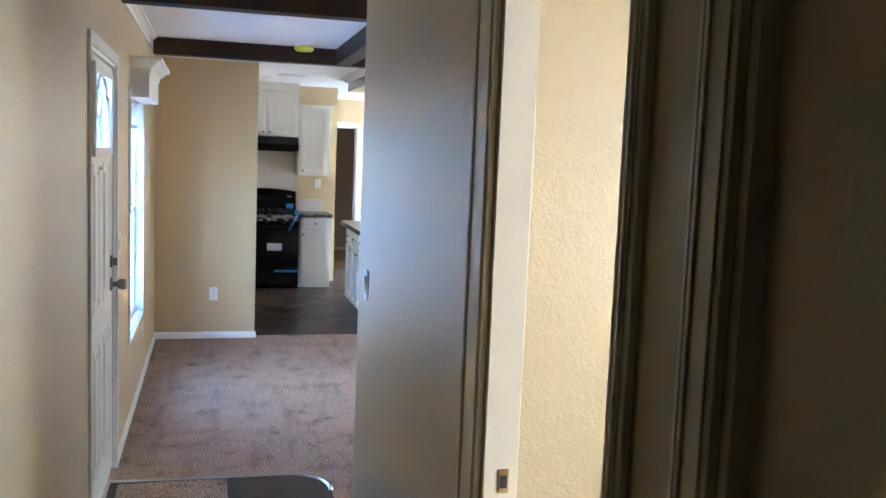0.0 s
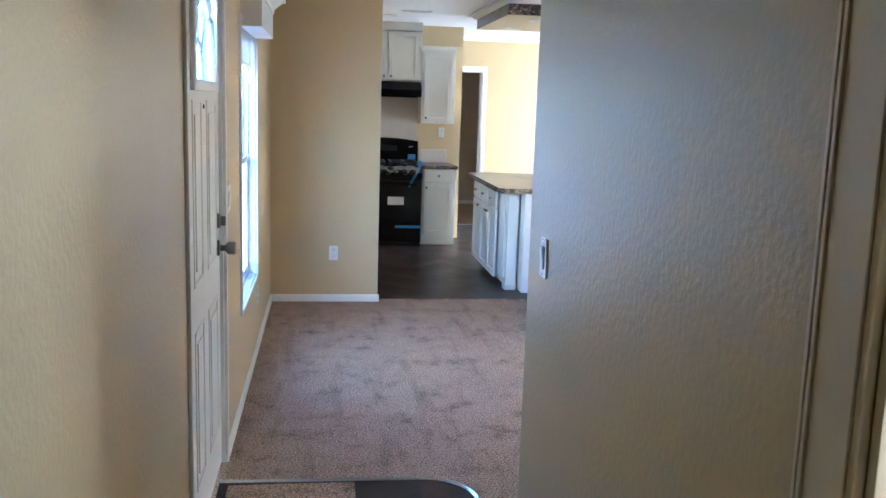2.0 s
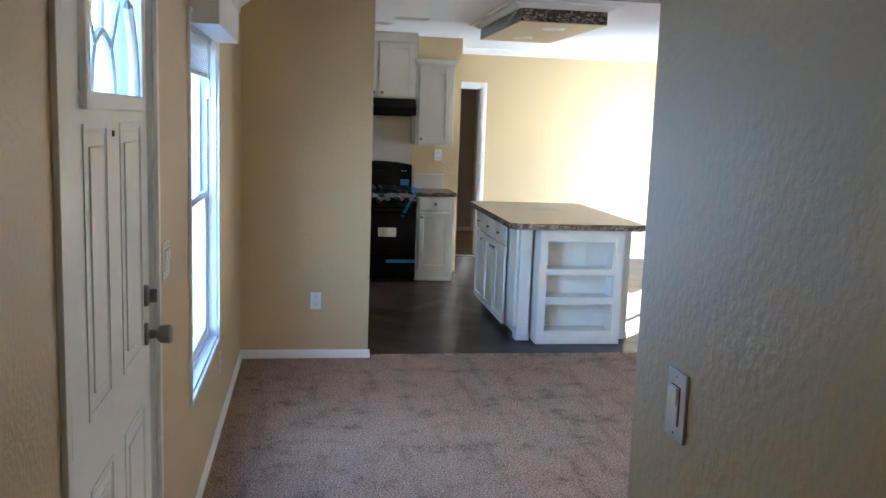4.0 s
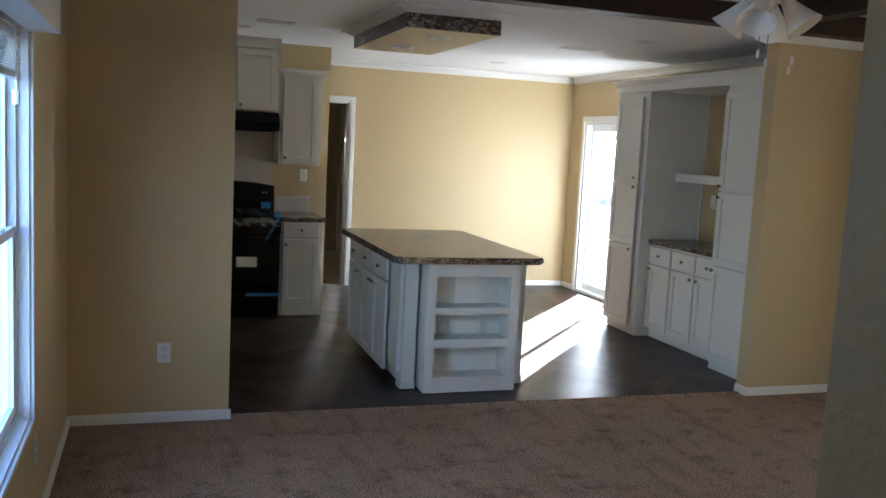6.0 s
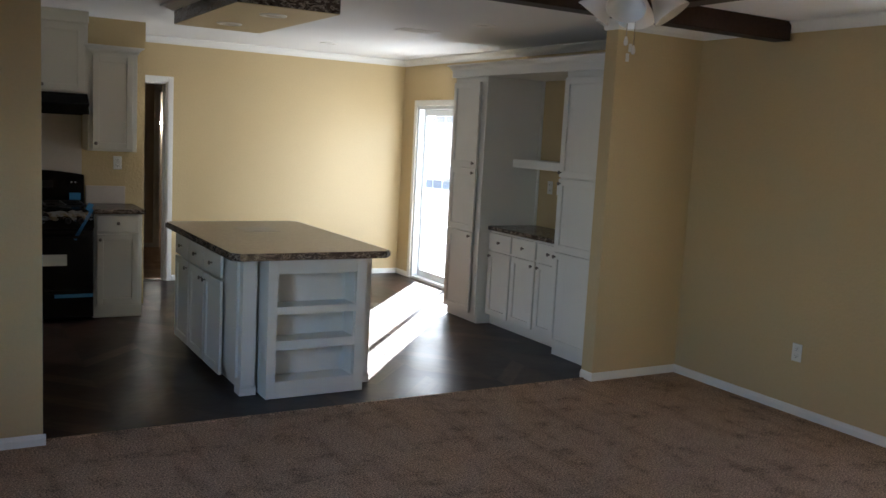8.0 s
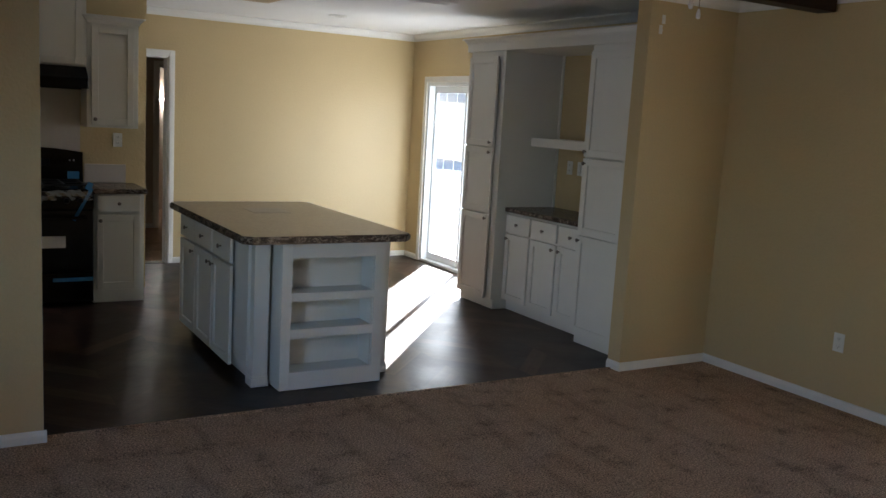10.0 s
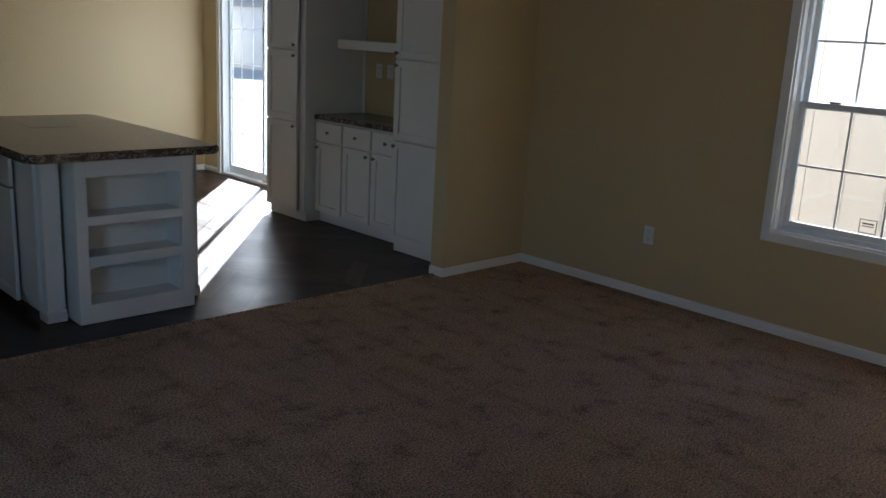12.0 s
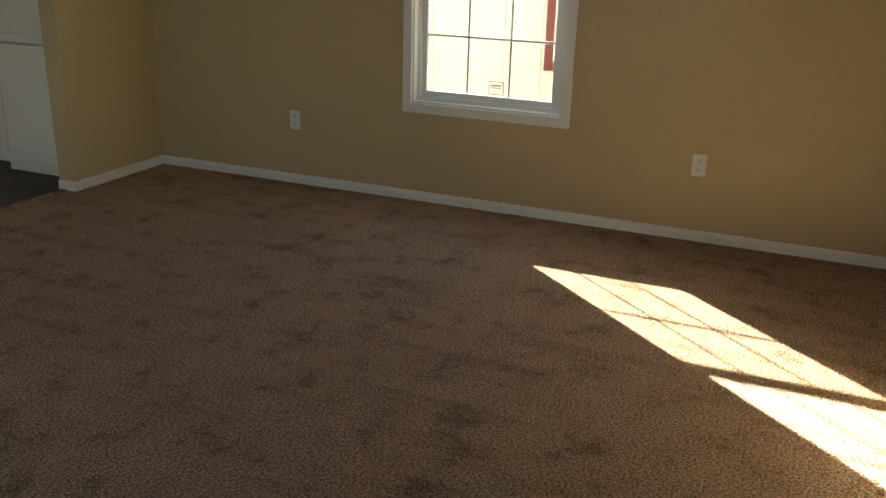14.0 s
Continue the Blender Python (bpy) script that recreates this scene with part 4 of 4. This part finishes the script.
box(bm, XR - 0.012, XR - 0.002, HA, HB, 0.893, 2.20)
part("back_panel", bm, WALL, HUTCH, "beige back panel")
bm = B()
box(bm, XR - 0.03, XR - 0.012, HB - 0.022, HB - 0.002, 0.893, 2.20, 0.003)
part("corner_strip", bm, CAB, HUTCH, "white corner strip")
bm = B()
box(bm, 4.90, XR - 0.012, HA, HB, 1.42, 1.492, 0.004)
solid("hutch_shelf", bm, CAB, "thick white shelf in the hutch niche", "shelf")
t = thing("hutch_header", Vector((4.85, 9.05, 2.2)), "white header board with crown above pantry and hutch", "cabinet crown")
bm = B()
box(bm, 4.56, XR - 0.002, 7.935, 10.25, 2.20, 2.30)
part("board", bm, CAB, t)
cab_crown("crown", t, [(4.56, 7.938), (4.56, 10.25), (XR - 0.005, 10.25)][::-1], 2.26, 0.05)

# ---- entry ----


DOORP = material("entry_door_paint", (0.80, 0.81, 0.77), 0.32, var=0.03, scale=5, fine=30, bump=0.06, dist=0.002)


def front_door():
    y0, y1 = 3.68, 4.60
    t = thing("door_front", Vector((-0.02, (y0 + y1) / 2, 0)), "white six-panel entry door with arched glass, closed", "front door", kind="structure")
    o = Vector((-0.062, y0, 0))
    n, u, d = XP, YP, 0.045
    bm = B()
    w = y1 - y0
    lite = (0.20, w - 0.13, 1.66, 2.0)
    wall_boxes(bm, "y", -0.062, -0.062 + d, y0, y1, 0.01, 2.06, [(y0 + lite[0], y0 + lite[1], lite[2], lite[3])])
    leaf = part("door_leaf", bm, DOORP, t)
    # raised panels
    for a0, a1, z0, z1 in ((0.185, 0.41, 0.95, 1.60), (0.545, 0.82, 0.95, 1.60), (0.185, 0.41, 0.20, 0.79), (0.545, 0.82, 0.20, 0.79)):
        bm = B()
        for q, w2, h in ((0.0, 0.012, 0.0035), (0.017, 0.006, 0.002)):
            p0, p1, r0, r1 = a0 + q, a1 - q, z0 + q, z1 - q
            for b0, b1, c0, c1 in ((p0, p0 + w2, r0, r1), (p1 - w2, p1, r0, r1), (p0 + w2, p1 - w2, r0, r0 + w2), (p0 + w2, p1 - w2, r1 - w2, r1)):
                obox(bm, o, u, n, b0, b1, c0, c1, d, d + h, 0.0012)
        obox(bm, o, u, n, a0 + 0.05, a1 - 0.05, z0 + 0.05, z1 - 0.05, d, d + 0.005, 0.0045)
        part("panel", bm, DOORP, leaf)
    # arched glazed lite
    bm = B()
    for b0, b1, c0, c1 in ((lite[0] - 0.03, lite[0] + 0.01, lite[2] - 0.03, lite[3] + 0.03), (lite[1] - 0.01, lite[1] + 0.03, lite[2] - 0.03, lite[3] + 0.03), (lite[0] + 0.01, lite[1] - 0.01, lite[2] - 0.03, lite[2] + 0.01), (lite[0] + 0.01, lite[1] - 0.01, lite[3] - 0.01, lite[3] + 0.03)):
        obox(bm, o, u, n, b0, b1, c0, c1, d - 0.01, d + 0.016, 0.004)
    fr = part("lite_frame", bm, WHITE, leaf)
    cx = w / 2
    rx, rz = (lite[1] - lite[0]) / 2 - 0.01, lite[3] - lite[2] - 0.02
    base = lite[2] + 0.01
    k = 20
    pts = [(cx + rx * math.cos(math.pi * i / k), base + rz * math.sin(math.pi * i / k)) for i in range(k + 1)]
    bm = B()
    tube(bm, [o + u * a + n * (d + 0.004) + Z * z for a, z in pts], 0.013, 8)
    part("arch_bead", bm, WHITE, fr, smooth=True)
    bm = B()
    obox(bm, o, u, n, lite[0], lite[1], lite[2], lite[3], 0.018, 0.022)
    part("pane", bm, OBSCURE, fr).visible_shadow = False
    bm = B()
    tube(bm, [o + u * (cx + 0.42 * rx * math.cos(math.pi * i / k)) + n * 0.027 + Z * (base + 0.45 * rz * math.sin(math.pi * i / k)) for i in range(k + 1)], 0.010, 6)
    for ang in (48, 90, 132):
        ca, sa = math.cos(radians(ang)), math.sin(radians(ang))
        tube(bm, [o + u * (cx + 0.42 * rx * ca) + n * 0.027 + Z * (base + 0.45 * rz * sa), o + u * (cx + 0.97 * rx * ca) + n * 0.027 + Z * (base + 0.97 * rz * sa)], 0.009, 6)
    part("lead_came", bm, VINYLW, fr, "pale sunburst bars")
    # lock, knob, peephole, hinges
    for z, nm in ((1.10, "deadbolt"), (0.985, "door_knob")):
        at = o + u * (w - 0.07) + n * d + Z * z
        bm = B()
        if nm == "deadbolt":
            lathe(bm, [(0, 0), (0.032, 0), (0.030, 0.012), (0.02, 0.016), (0, 0.017)], at, n, 20)
            obox(bm, at, u, n, -0.006, 0.006, -0.02, 0.02, 0.015, 0.036, 0.003)
        else:
            lathe(bm, [(0, 0), (0.034, 0), (0.032, 0.010), (0.014, 0.014), (0.012, 0.032), (0.020, 0.038), (0.027, 0.046), (0.028, 0.072), (0.022, 0.078), (0, 0.079)], at, n, 24)
        part(nm, bm, NICKEL, leaf, "dark satin nickel", smooth=True)
    bm = B()
    lathe(bm, [(0, 0), (0.008, 0), (0.007, 0.004), (0, 0.004)], o + u * 0.475 + n * d + Z * 1.575, n, 12)
    part("peephole", bm, DARKM, leaf)
    for z in (0.28, 0.985, 1.86):
        bm = B()
        lathe(bm, [(0, -0.05), (0.008, -0.05), (0.008, 0.05), (0, 0.05)], o - u * 0.004 + n * (d + 0.006) + Z * z, Z, 10)
        obox(bm, o, u, n, 0.0, 0.03, z - 0.045, z + 0.045, d, d + 0.002)
        part("hinge", bm, DARKM, leaf, "dark metal hinge")
    bm = B()
    for a0, a1, z0, z1 in ((-0.088, -0.008, 0, 2.08), (w + 0.004, w + 0.03, 0, 2.08), (-0.008, w + 0.004, 2.063, 2.08)):
        obox(bm, o, u, n, a0, a1, z0, z1, -0.05, 0.06)
    part("jamb", bm, WHITE, t)
    bm = B()
    oc = Vector((0, y0, 0))
    for a0, a1, z0, z1 in ((w + 0.006, w + 0.036, 0, 2.13), (-0.09, w + 0.006, 2.08, 2.13), (-0.10, -0.088, 0, 2.13)):
        obox(bm, oc, u, n, a0, a1, z0, z1, 0.001, 0.014, 0.003)
    part("casing", bm, WHITE, t)


front_door()

# valance over the front window
t = thing("window_valance", Vector((0.0, 6.0, 2.0)), "white box valance with crown above the front window", "valance")
bm = B()
box(bm, 0.002, 0.11, 5.40, 6.30, 1.965, 2.14, 0.003)
part("box", bm, CAB, t)
cab_crown("crown", t, [(0.002, 5.40), (0.11, 5.40), (0.11, 6.30), (0.002, 6.30)], 2.11, 0.09)
# raised mini blind with its wand
t = thing("window_blind", Vector((-0.03, 5.95, 1.9)), "white mini blind drawn up under the valance", "blind")
bm = B()
for i in range(14):
    box(bm, -0.05, -0.02, 5.40, 6.28, 1.815 + i * 0.010, 1.819 + i * 0.010)
part("slats", bm, VINYLW, t)
bm = B()
box(bm, -0.05, -0.02, 5.40, 6.28, 1.79, 1.812, 0.004)
part("bottom_rail", bm, VINYLW, t)
bm = B()
box(bm, -0.055, -0.015, 5.39, 6.29, 1.955, 1.985, 0.004)
part("head_rail", bm, VINYLW, t)
bm = B()
tube(bm, [(-0.015, 6.12, 1.96), (-0.012, 6.12, 1.75)], 0.003, 6)
tube(bm, [(-0.013, 6.12, 1.75), (-0.012, 6.12, 1.70)], 0.012, 8)
part("cord", bm, VINYLW, t)

# carpet remnant as a door mat
bm = B()
box(bm, 0.04, 0.565, 3.15, 4.33, 0.004, 0.016, 0.005)
solid("door_mat", bm, CARPET, "taupe carpet remnant used as a door mat on the vinyl", "mat")

# closet door and strike plate in the hall
bm = B()
box(bm, XH0 + 0.03, XH0 + 0.065, 0.02, 0.765, 0.01, 2.03, 0.003)
solid("door_closet", bm, WALL, "beige painted flush closet door, closed", "door", "structure")
t = thing("strike_plate", Vector((XH0 + 0.05, 1.681, 0.97)), "brass strike plate on the door jamb", "strike plate")
bm = B()
box(bm, XH0 + 0.034, XH0 + 0.058, 1.678, 1.6815, 0.945, 1.0, 0.001)
part("plate", bm, BRASS, t)
bm = B()
box(bm, XH0 + 0.038, XH0 + 0.054, 1.6765, 1.6782, 0.958, 0.987)
part("latch_hole", bm, SLOT, t, "dark latch hole")

# ---- ceiling fan ----


def ceiling_fan(x, y):
    t = thing("ceiling_fan", Vector((x, y, CH)), "white ceiling fan with frosted glass light shades, at rest", "ceiling fan")
    c = Vector((x, y, CH - 2.56))
    bm = B()
    lathe(bm, [(0, 2.56), (0.07, 2.56), (0.065, 2.53), (0.03, 2.515), (0, 2.514)], c, Z, 24)
    lathe(bm, [(0, 2.53), (0.055, 2.52), (0.11, 2.49), (0.12, 2.44), (0.10, 2.40), (0.05, 2.39), (0.045, 2.375), (0.06, 2.365), (0.06, 2.315), (0, 2.30)], c, Z, 28)
    part("motor", bm, WHITE, t, smooth=True)
    for i in range(5):
        a = radians(72 * i + 20)
        d = Vector((math.cos(a), math.sin(a), 0))
        s = Vector((-d.y, d.x, 0))
        bm = B()
        ring = []
        for r, hw in ((0.19, 0.05), (0.25, 0.062), (0.5, 0.068), (0.60, 0.066), (0.645, 0.05), (0.66, 0.02)):
            ring.append([bm.verts.new(c + d * r + s * (hw * sg) + Z * (2.435 + 0.012 * sg + e)) for sg in (-1, 1) for e in (0, 0.006)])
        for A, C in zip(ring, ring[1:]):
            bm.faces.new((A[0], A[2], C[2], C[0]))
            bm.faces.new((A[1], C[1], C[3], A[3]))
            bm.faces.new((A[0], C[0], C[1], A[1]))
            bm.faces.new((A[2], A[3], C[3], C[2]))
        bm.faces.new((ring[0][0], ring[0][1], ring[0][3], ring[0][2]))
        bm.faces.new((ring[-1][0], ring[-1][2], ring[-1][3], ring[-1][1]))
        b = part("blade", bm, BLADE, t)
        bm = B()
        tube(bm, [c + d * 0.09 + Z * 2.44, c + d * 0.15 + Z * 2.425, c + d * 0.26 + Z * 2.431], 0.010, 8)
        part("blade_iron", bm, WHITE, b)
    for i in range(4):
        a = radians(90 * i + 40)
        d = Vector((math.cos(a), math.sin(a), 0))
        ax = (d * 0.75 - Z).normalized()
        at = c + d * 0.075 + Z * 2.315
        bm = B()
        tube(bm, [c + d * 0.03 + Z * 2.32, at], 0.012, 8)
        arm = part("lamp_arm", bm, WHITE, t)
        bm = B()
        lathe(bm, [(0.024, 0.0), (0.03, 0.02), (0.045, 0.06), (0.062, 0.10), (0.075, 0.125), (0.072, 0.125), (0.058, 0.10), (0.042, 0.06), (0.026, 0.02), (0.02, 0.003)], at, ax, 20)
        part("shade", bm, FROST, arm, "frosted glass bell shade", smooth=True)
    for dx, zb in ((0.02, 2.10), (-0.02, 2.13)):
        bm = B()
        tube(bm, [c + Vector((dx, 0, 2.305)), c + Vector((dx, 0, zb))], 0.002, 6)
        chain = part("pull_chain", bm, CHROME, t)
        bm = B()
        lathe(bm, [(0, 0.0), (0.004, 0.0), (0.009, -0.02), (0.007, -0.032), (0, -0.035)], c + Vector((dx, 0, zb)), Z, 12)
        part("pull_bob", bm, FROST, chain, "small white pull bob", smooth=True)


ceiling_fan(2.735, 5.78)

# small clear hooks left on the stub wall
for x, z in ((4.502, 2.26), (4.521, 2.325)):
    t = thing("wall_hook", Vector((x, YE0, z)), "small white adhesive hook on the beige stub wall", "wall hook", "wall hooks")
    bm = B()
    obox(bm, Vector((x, YE0, z)), XP, YM, -0.013, 0.013, -0.028, 0.028, 0, 0.006, 0.002)
    part("pad", bm, PLASTIC, t)
    bm = B()
    tube(bm, [(x, YE0 - 0.003, z + 0.005), (x, YE0 - 0.010, z - 0.012), (x, YE0 - 0.018, z - 0.012), (x, YE0 - 0.020, z - 0.002)], 0.003, 6)
    part("hook", bm, PLASTIC, t)

# ---- dim room beyond the kitchen ----
bm = B()
box(bm, 1.72, 2.457, YF - 0.005, YF + 0.10, -0.004, 0.008, 0.003)
solid("threshold", bm, CHROME, "metal threshold strip in the far doorway", "threshold", "structure")
casing("door_frame_bath", Vector((2.94, 15.0, 0)), XP, YM, 0.76, 2.05)
baseboard("baseboard_far_room", [(1.0, 15.0), (2.88, 15.0)])
t = thing("wall_lamp", Vector((3.17, 16.98, 1.62)), "small two-bulb wall lamp, lit, in the dim room", "wall lamp")
EMIT = material("lamp_bulb", (1, 0.95, 0.85), 0.4, bump=0)
EMIT.node_tree.nodes["Principled BSDF"].inputs["Emission Color"].default_value = (1, 0.92, 0.8, 1)
EMIT.node_tree.nodes["Principled BSDF"].inputs["Emission Strength"].default_value = 20.0
bm = B()
box(bm, 3.30, 3.56, 16.97, 17.0, 1.60, 1.66, 0.006)
part("base", bm, WHITE, t)
for x, tilt in ((3.36, 1.0), (3.48, 2.2)):
    bm = B()
    lathe(bm, [(0, -0.03 * tilt), (0.016, -0.02 * tilt), (0.022, 0), (0.016, 0.02 * tilt), (0, 0.03 * tilt)], Vector((x, 16.93, 1.60 + 0.03 * tilt)), Vector((0.8, 0, 0.5)), 16)
    part("bulb", bm, EMIT, t, "lit bulb", smooth=True)

# ---- outdoors ----
bm = B()
box(bm, -400, 400, -400, 400, -0.8, -0.7)
solid("ground", bm, GROUND, "dry pale ground around the house", "ground", "structure")


def neighbour(name, xf, xb, y0, y1, face, label, red=True):
    t = thing(name, Vector(((xf + xb) / 2, (y0 + y1) / 2, -0.7)), label, "house")
    bm = B()
    box(bm, xf, xb, y0, y1, -0.7, 2.6)
    n = XM if face < 0 else XP
    o = Vector((xf, y0, 0))
    wall = part("wall", bm, SIDING, t)
    k = int((y1 - y0) / 0.4)
    for i in range(k):
        bm = B()
        obox(bm, o, YP, n, i * 0.4 + 0.004, (i + 1) * 0.4 - 0.004, -0.68, 2.55, 0, 0.012, 0.003)
        part("siding_panel", bm, SIDING, wall)
    bm = B()
    s = 1 if xb > xf else -1
    lo = [(xf - s * 0.35, 2.55), (xb + s * 0.35, 2.55), ((xf + xb) / 2, 3.3)]
    a = [bm.verts.new((x, y0 - 0.3, z)) for x, z in lo]
    b = [bm.verts.new((x, y1 + 0.3, z)) for x, z in lo]
    bm.faces.new(a)
    bm.faces.new(b[::-1])
    for i in range(3):
        j = (i + 1) % 3
        bm.faces.new((a[i], a[j], b[j], b[i]))
    part("roof", bm, ROOF, t)
    return t, wall, o, n


t, wall, o, n = neighbour("neighbour_house", 9.3, 14.0, -4.0, 8.6, -1, "cream-sided neighbouring house with dark red window trim")
ya = 6.28 + 4.0
bm = B()
for a0, a1, z0, z1 in ((ya - 0.85, ya - 0.75, 0.25, 2.0), (ya, ya + 0.085, 0.25, 2.0), (ya - 0.75, ya, 0.25, 0.34), (ya - 0.75, ya, 1.9, 2.0)):
    obox(bm, o, YP, n, a0, a1, z0, z1, 0.013, 0.035, 0.004)
w = part("window", bm, RED, t, "dark red window trim")
bm = B()
obox(bm, o, YP, n, ya - 0.75, ya, 0.34, 1.9, 0.013, 0.018)
part("pane", bm, VINYLW, w)


def far_house(x0, x1, y0, y1, h, label):
    t = thing("distant_house", Vector(((x0 + x1) / 2, (y0 + y1) / 2, -0.7)), label, "house", "distant houses")
    bm = B()
    box(bm, x0, x1, y0, y1, -0.7, h)
    part("wall", bm, SIDING, t)
    bm = B()
    ym = (y0 + y1) / 2
    lo = [(y0 - 0.4, h), (y1 + 0.4, h), (ym, h + 1.2)]
    a = [bm.verts.new((x0 - 0.3, y, z)) for y, z in lo]
    b = [bm.verts.new((x1 + 0.3, y, z)) for y, z in lo]
    bm.faces.new(a)
    bm.faces.new(b[::-1])
    for i in range(3):
        j = (i + 1) % 3
        bm.faces.new((a[i], a[j], b[j], b[i]))
    part("roof", bm, ROOF, t)
    for i in range(4):
        xx = x0 + (x1 - x0) * (i + 0.5) / 4
        bm = B()
        box(bm, xx - 0.6, xx + 0.6, y0 - 0.05, y0, 0.4, 1.7, 0.01)
        part("window", bm, VINYLW, t, "pale window")


far_house(10.0, 22.0, 44.0, 51.0, 2.4, "pale distant house with a grey roof")
far_house(25.0, 38.0, 40.0, 47.0, 2.4, "pale distant house with a grey roof")
